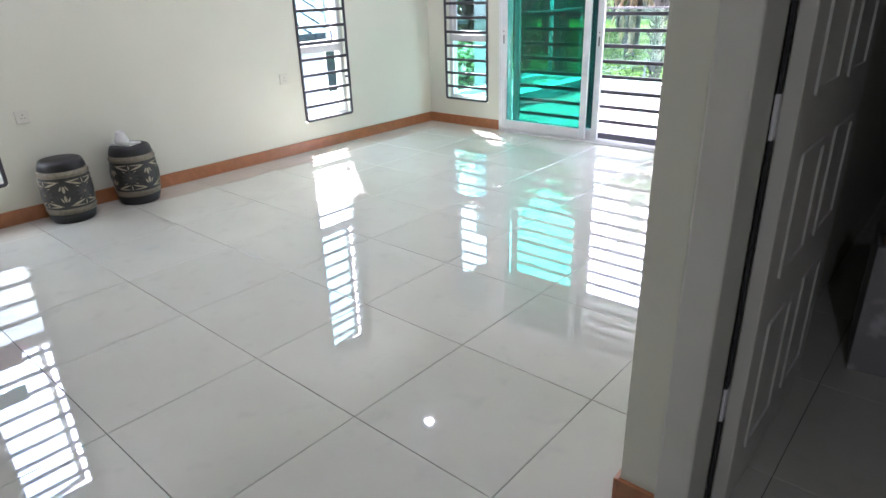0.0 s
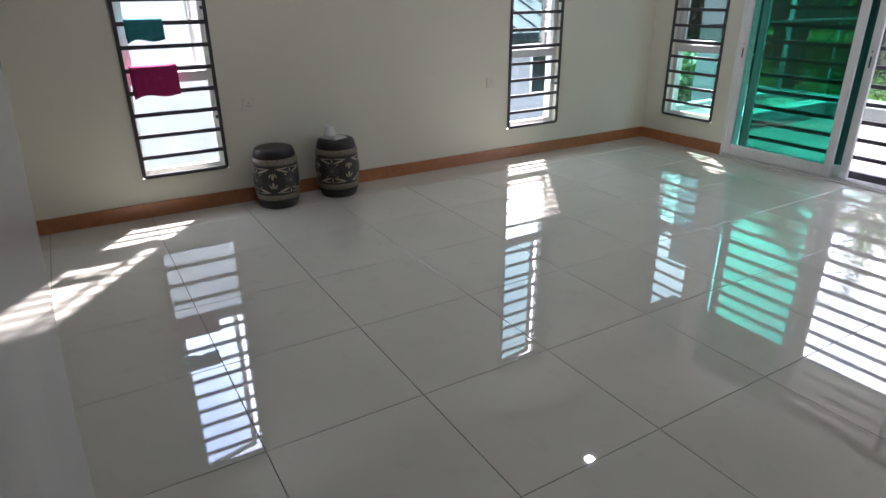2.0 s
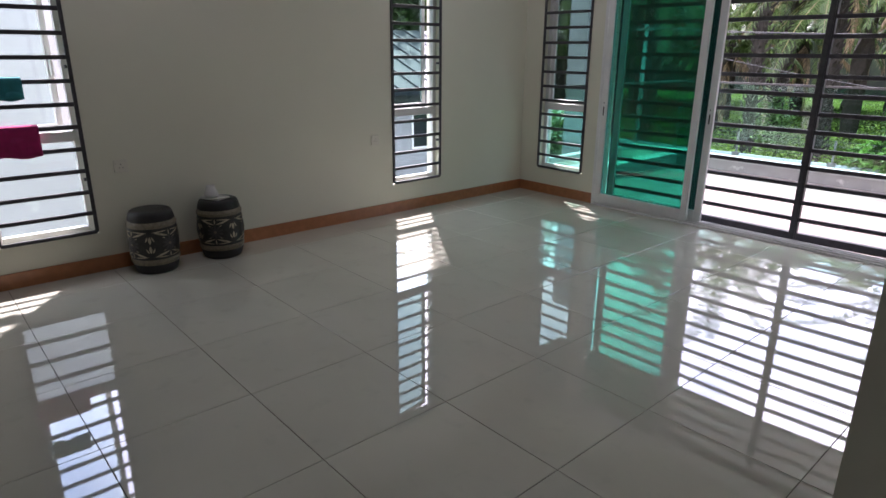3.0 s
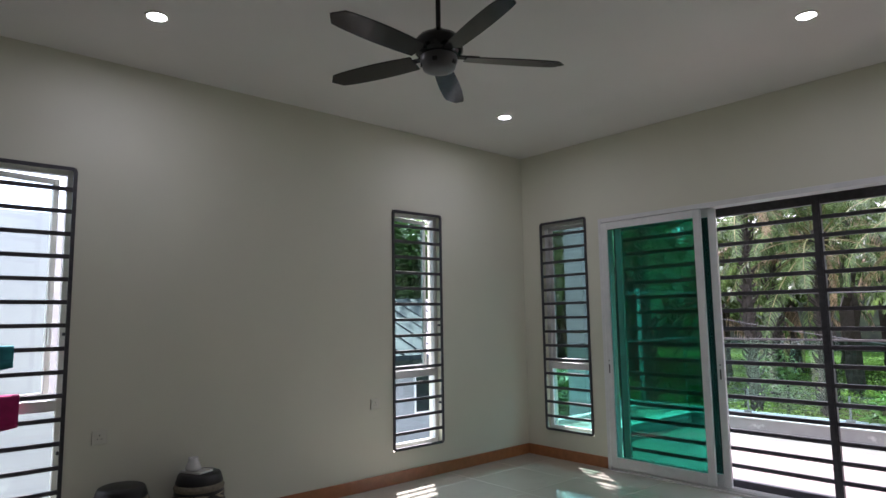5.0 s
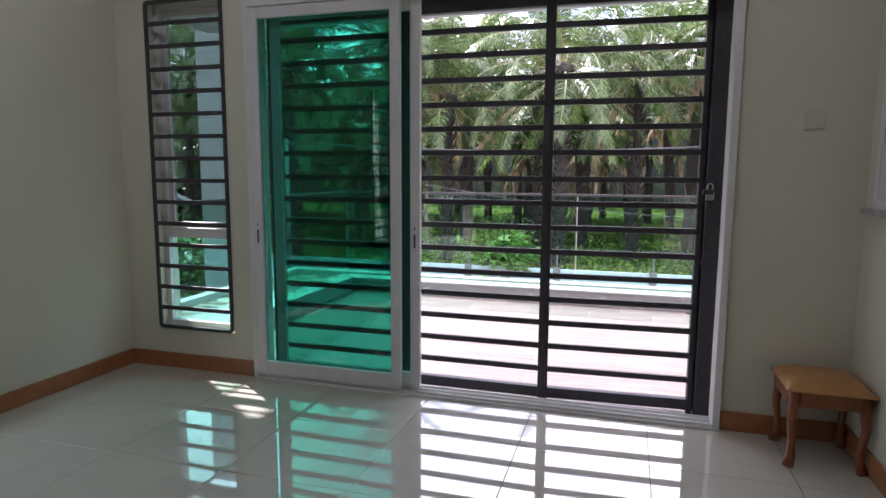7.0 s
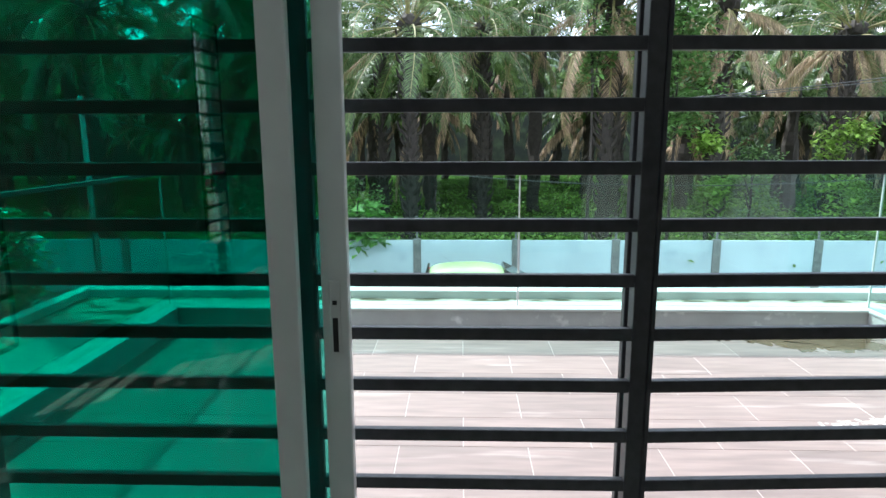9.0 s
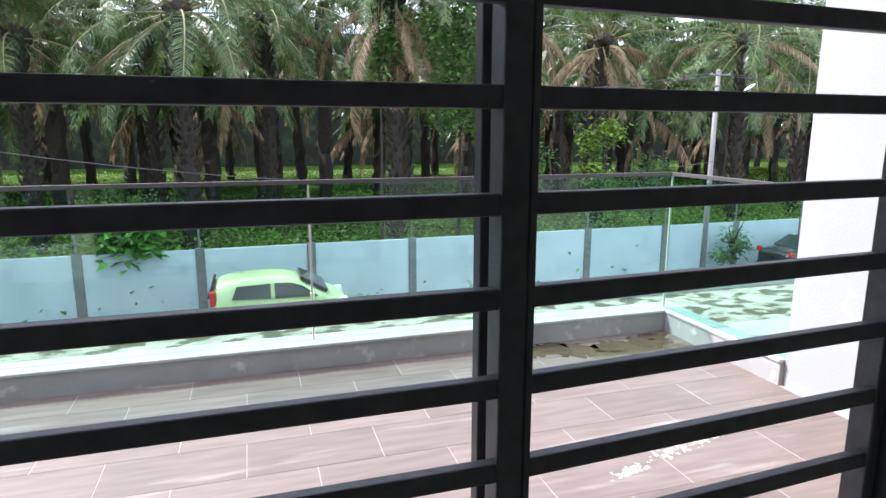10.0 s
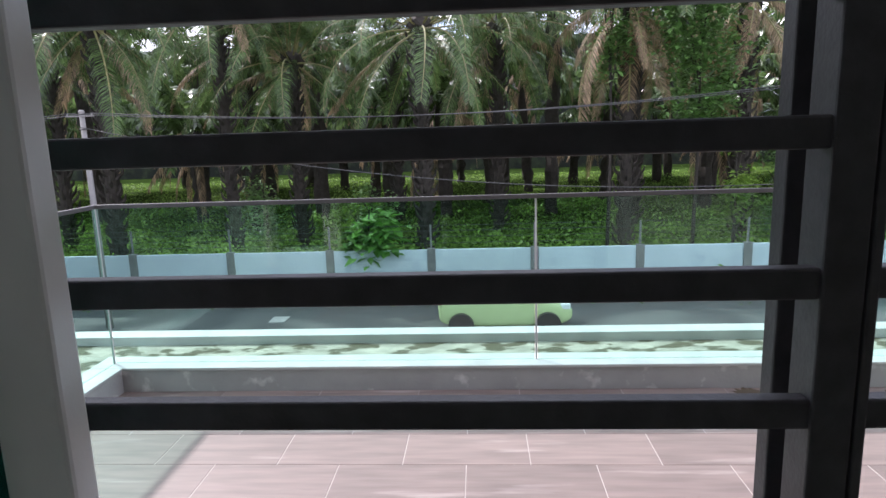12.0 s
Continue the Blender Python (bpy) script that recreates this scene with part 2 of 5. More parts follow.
def bm_ring(w, h, r, bar, depth, seg=5):
    """A rounded rectangular frame in the xz plane, centred, bar wide, depth deep in y."""
    bm = bmesh.new()

    def outline(hw, hh, rad):
        pts = []
        for cx, cz, a0 in ((hw - rad, hh - rad, 0), (-hw + rad, hh - rad, 90), (-hw + rad, -hh + rad, 180), (hw - rad, -hh + rad, 270)):
            for k in range(seg + 1):
                a = radians(a0 + 90 * k / seg)
                pts.append((cx + rad * math.cos(a), cz + rad * math.sin(a)))
        return pts
    o, i = outline(w / 2, h / 2, r), outline(w / 2 - bar, h / 2 - bar, max(0.004, r - bar))
    loops = [[bm.verts.new((x, y, z)) for x, z in pts] for pts, y in ((o, 0), (o, depth), (i, depth), (i, 0))]
    n = len(o)
    for a, b in zip(loops, loops[1:] + loops[:1]):
        for k in range(n):
            bm.faces.new((a[k], a[(k + 1) % n], b[(k + 1) % n], b[k]))
    return bm


def bm_ring_flat(w, d, r, bar, h):
    """The same frame lying flat."""
    bm = bm_ring(w, d, r, bar, h)
    bmesh.ops.rotate(bm, cent=(0, 0, 0), matrix=Matrix.Rotation(radians(90), 3, "X"), verts=bm.verts)
    return bm


def obj(name, bm, mat, smooth=False):
    bmesh.ops.recalc_face_normals(bm, faces=bm.faces)
    me = bpy.data.meshes.new(name)
    bm.to_mesh(me)
    bm.free()
    me.materials.append(mat)
    if smooth:
        me.polygons.foreach_set("use_smooth", [True] * len(me.polygons))
    return new(name, me)


def part(name, bm, mat, parent, label="", smooth=False):
    ob = obj(name, bm, mat, smooth)
    ob.parent = parent
    return tagged(ob, label)


def thing(name, label, category, group="", at=(0, 0, 0), rz=0, kind=""):
    ob = new(name)
    ob.empty_display_size = 0.05
    ob.matrix_basis = pose(*at, 0, 0, rz)
    return tagged(ob, label, category, group, kind)


def raw(name, verts, faces, mat, parent=None, smooth=False):
    me = bpy.data.meshes.new(name)
    me.from_pydata([tuple(v) for v in verts], [], faces)
    me.materials.append(mat)
    if smooth:
        me.polygons.foreach_set("use_smooth", [True] * len(me.polygons))
    ob = new(name, me)
    ob.parent = parent
    return ob


def piece(name, me, parent, x, y, z, rz=0):
    ob = new(name, me)
    ob.parent = parent
    ob.matrix_basis = pose(x, y, z, 0, 0, rz)
    return ob


def holed(axis, a0, a1, z0, z1, p0, p1, holes):
    """A wall slab between p0 and p1 across, from a0 to a1 along axis, with rectangular holes (a, b, low, high)."""
    bm = bmesh.new()
    cuts = sorted({a0, a1, *(h[0] for h in holes), *(h[1] for h in holes)})
    for s, e in zip(cuts, cuts[1:]):
        zs = z0
        for h in sorted((h for h in holes if h[0] <= s and h[1] >= e), key=lambda h: h[2]):
            if h[2] > zs:
                bm_box(*((s, e, p0, p1) if axis == "x" else (p0, p1, s, e)), zs, h[2], bm=bm)
            zs = h[3]
        if zs < z1:
            bm_box(*((s, e, p0, p1) if axis == "x" else (p0, p1, s, e)), zs, z1, bm=bm)
    return bm


# ---- room shell ----
CEIL = 3.09
W_LOW, W_HIGH = 0.265, 2.353
TH = 0.2
XR = 4.26
tagged(obj("wall_west", holed("y", -9.0, TH, -0.1, CEIL, -TH, 0, [(-4.745, -4.185, W_LOW, W_HIGH), (-1.745, -1.17, W_LOW, W_HIGH)]), M_WALL), "off-white painted plaster wall with two tall narrow windows", "wall", kind="structure")
tagged(obj("wall_north", holed("x", 0.0, 7.2, -0.1, CEIL, 0.0, TH, [(0.236, 0.808, W_LOW, W_HIGH), (0.97, 3.69, -0.1, 2.3)]), M_WALL), "off-white painted plaster wall with balcony door opening", "wall", kind="structure")
tagged(obj("wall_east", bm_box(XR, XR + 0.12, -3.81, 0, 0, CEIL), M_WALL), "off-white painted partition wall ending in a corner", "wall", kind="structure")
tagged(obj("wall_store", holed("x", XR - 0.03, 7.2, 0, CEIL, -3.93, -3.81, [(4.38, 5.28, 0, 2.1)]), M_WALL), "off-white wall with the store room doorway", "wall", kind="structure")
tagged(obj("wall_store_east", bm_box(7.2, 7.32, -9.0, 0, 0, CEIL), M_WALL), "plain off-white wall closing the hall", "wall", kind="structure")
tagged(obj("wall_south", bm_box(-TH, 7.32, -9.12, -9.0, 0, CEIL), M_WALL), "plain off-white wall behind the hall", "wall", kind="structure")
tagged(obj("ceiling", bm_box(-TH, 7.32, -9.12, TH, CEIL, CEIL + 0.12), M_CEIL), "flat white painted plaster ceiling", "ceiling", kind="structure")
floor = tagged(obj("floor", bm_box(0, 7.2, -9.0, 0.0, -0.1, -0.004), M_GROUT), "cream polished porcelain tile floor with dark joints", "floor", kind="structure")


def skirting(name, x0, x1, y0, y1):
    return tagged(obj(name, bm_box(x0, x1, y0, y1, 0.0, 0.1, 0.003), M_SKIRT), "glossy orange-brown skirting board", "skirting", kind="structure")


skirting("baseboard_west", 0.0, 0.015, -9.0, 0.0)
skirting("baseboard_north_1", 0.015, 0.965, -0.015, 0.0)
skirting("baseboard_north_2", 3.695, XR, -0.015, 0.0)
skirting("baseboard_east", XR - 0.015, XR, -3.81, -0.015)
skirting("baseboard_corner", XR - 0.045, XR - 0.03, -3.945, -3.81)
skirting("baseboard_store", XR - 0.03, 4.335, -3.945, -3.93)


# ---- windows ----
def window(n, m, w, sash_turn, label, low_glass, high_glass):
    """A tall window in a hole w wide; local x along the wall, y outwards, z up from the sill; m places it."""
    h = W_HIGH - W_LOW
    win = tagged(new("window_%d" % n), label, "window", kind="structure")
    win.matrix_basis = m
    bm = bmesh.new()
    y0, y1, f = 0.07, 0.12, 0.04
    for b in ((-w / 2, -w / 2 + f, 0, h), (w / 2 - f, w / 2, 0, h), (-w / 2 + f, w / 2 - f, 0, f), (-w / 2 + f, w / 2 - f, h - f, h)):
        bm_box(b[0], b[1], y0, y1, b[2], b[3], 0.003, bm)
    part("window_frame", bm, M_ALU, win, "white aluminium frame")
    part("transom", bm_box(-w / 2 + f, w / 2 - f, y0 - 0.004, y1, 0.6, 0.665, 0.003), M_ALU, win)
    pane = part("pane", bm_box(-w / 2 + f, w / 2 - f, 0.092, 0.097, f, 0.6), low_glass, win, "fixed lower glass")
    pane.visible_shadow = False
    sash = part("sash", bmesh.new(), M_ALU, win, "white framed casement sash")
    sw, s0, s1, g = w - 2 * f - 0.006, 0.668, h - f - 0.003, 0.035
    bm = bmesh.new()
    for b in ((0, g, s0, s1), (sw - g, sw, s0, s1), (g, sw - g, s0, s0 + g), (g, sw - g, s1 - g, s1)):
        bm_box(b[0], b[1], 0, 0.03, b[2], b[3], 0.003, bm)
    bm.to_mesh(sash.data)
    bm.free()
    sash.matrix_basis = pose(-w / 2 + f + 0.003, 0.095, 0, 0, 0, sash_turn)
    pane = part("sash_pane", bm_box(g, sw - g, 0.012, 0.017, s0 + g, s1 - g), high_glass, sash, "casement glass")
    pane.visible_shadow = False
    part("sash_handle", bm_box(sw - 0.028, sw - 0.008, -0.025, 0, 1.0, 1.12, 0.004), M_ALU, sash)
    grille = tagged(new("window_grille"), "black painted steel window grille with level slats", "grille", "window grilles")
    grille.matrix_basis = m
    part("grille_frame", bm_move(bm_ring(w, h, 0.03, 0.022, 0.014), 0, -0.012, h / 2), M_BLACK, grille)
    slat = None
    for i in range(14):
        z = h * (i + 1) / 15
        if slat is None:
            slat = part("slat", bm_box(-w / 2 + 0.018, w / 2 - 0.018, -0.009, 0.009, -0.013, 0.013, 0.002), M_BLACK, grille)
            slat.location.z = z
        else:
            piece("slat", slat.data, grille, 0, 0, z)
    for z in (0.35, 1.05, 1.8):
        part("fixing_lug", bm_box(w / 2 - 0.035, w / 2 - 0.02, 0.002, 0.03, z, z + 0.02, 0.003), M_BLACK, grille)
    return win


def bm_move(bm, x, y, z):
    bmesh.ops.translate(bm, vec=(x, y, z), verts=bm.verts)
    return bm


window(1, pose(0, -4.465, W_LOW, 0, 0, 90), 0.56, 14, "tall narrow white window facing a bright side yard", M_CLEAR, M_CLEAR)
window(2, pose(0, -1.4575, W_LOW, 0, 0, 90), 0.575, 9, "tall narrow white window with its upper casement ajar", M_CLEAR, M_DTEAL)
window(3, pose(0.522, 0, W_LOW, 0, 0, 0), 0.572, 0, "tall narrow white window beside the balcony door", M_AQUA, M_DTEAL)

# ---- balcony sliding door ----
door = tagged(new("door_1"), "white aluminium sliding door with teal glass, pushed open", "sliding door", kind="structure")
bm = bmesh.new()
for b in ((0.97, 1.005, 0.0, 2.3), (3.655, 3.69, 0.0, 2.3), (1.005, 3.655, 2.26, 2.3)):
    bm_box(b[0], b[1], -0.04, 0.105, b[2], b[3], 0.004, bm)
part("door_frame", bm, M_ALU, door)
bm = bm_box(1.005, 3.655, -0.04, 0.105, -0.02, 0.012, 0.002)
for y in (-0.022, 0.036, 0.085):
    bm_box(1.005, 3.655, y, y + 0.004, 0.012, 0.026, bm=bm)
part("door_track", bm, M_ALU, door, "grooved white aluminium track")


def sliding_panel(x0, x1, y, latch):
    p = part("sliding_panel", bmesh.new(), M_ALU, door, "white framed sliding panel")
    bm = bmesh.new()
    st = 0.06
    for b in ((x0, x0 + st, 0.03, 2.255), (x1 - st, x1, 0.03, 2.255), (x0 + st, x1 - st, 0.03, 0.12), (x0 + st, x1 - st, 2.19, 2.255)):
        bm_box(b[0], b[1], y, y + 0.032, b[2], b[3], 0.004, bm)
    bm.to_mesh(p.data)
    bm.free()
    g = part("teal_pane", bm_box(x0 + st, x1 - st, y + 0.013, y + 0.018, 0.12, 2.19), M_TEAL, p, "teal tinted glass")
    g.visible_shadow = False
    for xs in (x0 + 0.03 if latch == "left" else x1 - 0.03,):
        part("latch_plate", bm_box(xs - 0.012, xs + 0.012, y - 0.004, y - 0.0005, 0.86, 1.03, 0.001), M_ALU, p)
        part("latch_slot", bm_box(xs - 0.006, xs + 0.006, y - 0.006, y - 0.004, 0.865, 0.945, 0.001), M_DARK, p, "dark recessed latch")
        part("screw", bm_box(xs - 0.005, xs + 0.005, y - 0.006, y - 0.004, 0.975, 0.985, 0.001), M_DARK, p)
    return p


sliding_panel(1.004, 1.96, -0.038, "left")
sliding_panel(1.11, 2.058, 0.022, "right")

# ---- steel door grille: three leaves ----
SLATS = [0.034 + 0.137 * i + (0.01 if i > 9 else 0) for i in range(1, 16)]


def grille_leaf(label, x0, x1, y, turn=0, stiles=(0.05, 0.05), depths=(0.05, 0.05)):
    leaf = thing("security_grille", label, "security grille", "balcony door grilles", (x0, y, 0), turn)
    w = x1 - x0
    part("stile", bm_box(0, stiles[0], 0, depths[0], -0.02, 2.3, 0.003), M_BLACK, leaf)
    part("stile", bm_box(w - stiles[1], w, 0, depths[1], -0.02, 2.3, 0.003), M_BLACK, leaf)
    part("bottom_rail", bm_box(stiles[0], w - stiles[1], 0.002, 0.048, 0.0, 0.06, 0.003), M_BLACK, leaf)
    part("top_rail", bm_box(stiles[0], w - stiles[1], 0.002, 0.048, 2.2, 2.3, 0.003), M_BLACK, leaf)
    s = part("slat", bm_box(stiles[0] - 0.002, w - stiles[1] + 0.002, 0.004, 0.026, -0.016, 0.016, 0.003), M_BLACK, leaf)
    s.location.z = SLATS[0]
    for z in SLATS[1:]:
        piece("slat", s.data, leaf, 0, 0, z)
    return leaf


GY = 0.17
grille_leaf("black steel sliding grille behind the teal glass", 1.0, 1.893, GY, 0, (0.06, 0.04))
grille_leaf("black steel grille leaf with level slats", 1.896, 2.774, GY, 0, (0.056, 0.042), (0.022, 0.05))
leaf3 = grille_leaf("black steel grille leaf with padlock side stile", 2.776, 3.582, GY, 3.0, (0.012, 0.03))
inner_post = thing("grille_post", "slim black steel post behind the grille leaves", "gate post", "", (2.744, GY + 0.085, -0.02))
part("post", bm_box(-0.012, 0.012, 0, 0.03, 0, 2.27, 0.003), M_BLACK, inner_post)
part("post_foot", bm_box(-0.025, 0.025, -0.01, 0.04, 0, 0.006, 0.001), M_BLACK, inner_post)
gate_post = thing("gate_post", "black steel closing post beside the door jamb", "gate post", "", (3.588, GY + 0.002, -0.02))
part("post", bm_box(0, 0.076, 0, 0.08, 0, 2.3, 0.003), M_BLACK, gate_post)
part("cover_strip", bm_box(-0.03, 0.0, 0.068, 0.08, 0.01, 2.3, 0.002), M_BLACK, gate_post)
part("staple", bm_box(-0.02, 0.03, -0.03, 0, 1.215, 1.24, 0.003), M_BLACK, gate_post)
part("bolt", bm_box(-0.01, 0.06, -0.02, -0.001, 0.84, 0.862, 0.003), M_BLACK, gate_post)
lock = thing("padlock", "small steel padlock with dull brass-grey body", "padlock", "", (3.603, GY - 0.012, 1.215))
part("lock_body", bm_box(-0.02, 0.02, -0.012, 0.008, -0.05, -0.008, 0.004), M_STEEL, lock)
part("shackle", bm_tube([(-0.012, -0.002, -0.01), (-0.012, -0.002, 0.025), (-0.006, -0.002, 0.036), (0.006, -0.002, 0.036), (0.012, -0.002, 0.025), (0.012, -0.002, -0.01)], 0.0035), M_STEEL, lock, smooth=True)

# ---- balcony ----
BZ = -0.02
balc = tagged(obj("balcony_floor", bm_box(-0.6, 7.4, TH, 2.905, BZ - 0.25, BZ - 0.0015), M_PLANKJOINT), "wood-look brown tile balcony floor with pale joints", "balcony floor", kind="structure")


def curb(name, x0, x1, y0, y1):
    tagged(obj(name, bm_box(x0, x1, y0, y1, BZ - 0.2, 0.111, 0.006), M_CURB), "low grey cement balcony curb", "curb", kind="structure")


curb("curb_front", 0.1, 5.27, 2.905, 3.08)
curb("curb_left", 0.1, 0.275, TH, 2.905)
curb("curb_right", 5.135, 5.27, 1.9, 2.905)
for nm, b in (("front", (0.085, 5.29, 2.895, 3.095)), ("left", (0.085, 0.285, TH, 2.895)), ("right", (5.125, 5.29, 1.9, 2.895))):
    tagged(obj("coping_" + nm, bm_box(*b, 0.111, 0.129, 0.004), M_COPING), "white painted curb coping", "coping", kind="structure")
tagged(obj("ledge", bm_box(-0.9, 7.4, 3.08, 3.755, -0.4, -0.03), M_LEDGE), "flat concrete ledge with dark algae stains", "ledge", kind="structure")
tagged(obj("ledge_left", bm_box(-0.9, 0.1, TH, 3.08, -0.4, -0.03), M_LEDGE), "flat concrete ledge with dark algae stains", "ledge", kind="structure")
tagged(obj("ledge_right", bm_box(5.27, 7.4, TH, 3.08, -0.4, -0.03), M_LEDGE), "flat concrete ledge with dark algae stains", "ledge", kind="structure")
tagged(obj("parapet_front", bm_box(-0.9, 7.4, 3.755, 3.91, -0.6, 0.035, 0.006), M_COPING), "low white ledge parapet", "parapet", kind="structure")
tagged(obj("parapet_left", bm_box(-1.02, -0.9, TH, 3.91, -0.6, 0.035, 0.006), M_COPING), "low white ledge parapet", "parapet", kind="structure")
tagged(obj("parapet_right", bm_box(7.4, 7.52, TH, 3.91, -0.6, 0.035, 0.006), M_COPING), "low white ledge parapet", "parapet", kind="structure")
RT = 1.083
bal = thing("glass_balustrade", "frameless aqua glass balustrade with slim metal handrail", "balustrade", at=(0, 0, 0))
XL, XE, YB, ZB = 0.19, 5.175, 2.99, 0.1295
for x0, x1 in ((XL + 0.006, 2.703), (2.723, XE - 0.006)):
    gp = part("glass_panel", bm_box(x0, x1, YB - 0.006, YB + 0.006, ZB, RT - 0.02, 0.001), M_RAILGLASS, bal)
for x, ys in ((XL, TH + 0.05), (XE, 1.905)):
    gp = part("glass_panel", bm_box(x - 0.006, x + 0.006, ys, YB - 0.02, ZB, RT - 0.02, 0.001), M_RAILGLASS, bal)
part("joint_strip", bm_box(2.708, 2.718, YB - 0.004, YB + 0.004, ZB, RT - 0.02), M_COPING, bal, "milky silicone joint")
for x in (XL, XE):
    part("corner_joint", bm_box(x - 0.005, x + 0.005, YB - 0.018, YB - 0.007, ZB, RT - 0.02), M_COPING, bal)
part("handrail", bm_box(XL - 0.016, XE + 0.016, YB - 0.01, YB + 0.01, RT - 0.02, RT + 0.004, 0.002), M_RAIL, bal)
for x, ys in ((XL, TH + 0.05), (XE, 1.905)):
    part("handrail_side", bm_box(x - 0.01, x + 0.01, ys, YB - 0.018, RT - 0.02, RT + 0.004, 0.002), M_RAIL, bal)
tagged(obj("fin_wall_right", bm_box(5.165, 5.4, TH, 1.897, -0.6, 2.55), M_EXT), "white rendered fin wall beside the balcony", "fin wall", kind="structure")
GZ = -4.05
tagged(obj("fin_wall_left", bm_box(-2.6, -2.22, 4.1, 4.3, GZ - 0.1, 3.3), M_NEIGH), "pale weathered party wall end, greyed for its shade", "wall", kind="structure")
tagged(obj("roof_slab", bm_box(-0.55, 5.7, TH, 1.68, 2.55, 2.75), M_EXT), "white soffit slab over the balcony", "soffit", kind="structure")
tagged(obj("roof_eave", bm_box(-1.0, 7.4, -9.2, 0.5, CEIL + 0.13, CEIL + 0.3), M_EXT), "plain roof eave slab", "roof", kind="structure")
tagged(obj("house_base", bm_box(-0.9, 7.4, -9.2, 3.755, GZ + 0.01, -0.62), M_EXT), "white rendered lower storey of the house", "wall", kind="structure")

# ---- ground, road, boundary wall ----
tagged(obj("ground", bm_box(-900, 900, -700, 1500, GZ - 1, GZ - 0.02), M_GRASS), "rough green grass ground", "ground", kind="structure")
tagged(obj("road", bm_box(-150, 150, 4.5, 19.07, GZ - 0.5, GZ), M_ASPHALT), "worn grey asphalt lane", "road", kind="structure")
bwall = tagged(new("boundary_wall"), "pale blue-grey boundary wall with dark concrete posts", "boundary wall", kind="structure")
pm = qm = None
for i in range(-14, 22):
    x = 0.815 + 3.32 * i
    if pm is None:
        o = part("wall_panel", bm_box(0.13, 3.19, 19.07, 19.17, GZ - 0.1, -2.21, 0.01), M_BOUNDARY, bwall)
        q = part("wall_post", bm_box(-0.13, 0.13, 19.03, 19.21, GZ - 0.1, -2.17, 0.01), M_POST, bwall)
        k = part("fence_stake", bm_box(-0.03, 0.03, 19.1, 19.14, -2.17, -1.4), M_POST, bwall)
        pm, qm, km = o.data, q.data, k.data
        o.location.x = q.location.x = k.location.x = x
    else:
        piece("wall_panel", pm, bwall, x, 0, 0)
        piece("wall_post", qm, bwall, x, 0, 0)
        piece("fence_stake", km, bwall, x, 0, 0)
for z in (-2.0, -1.8, -1.6, -1.43):
    part("fence_wire", bm_tube([(-42, 19.12, z), (68, 19.12, z)], 0.009, 4), M_WIRE, bwall)


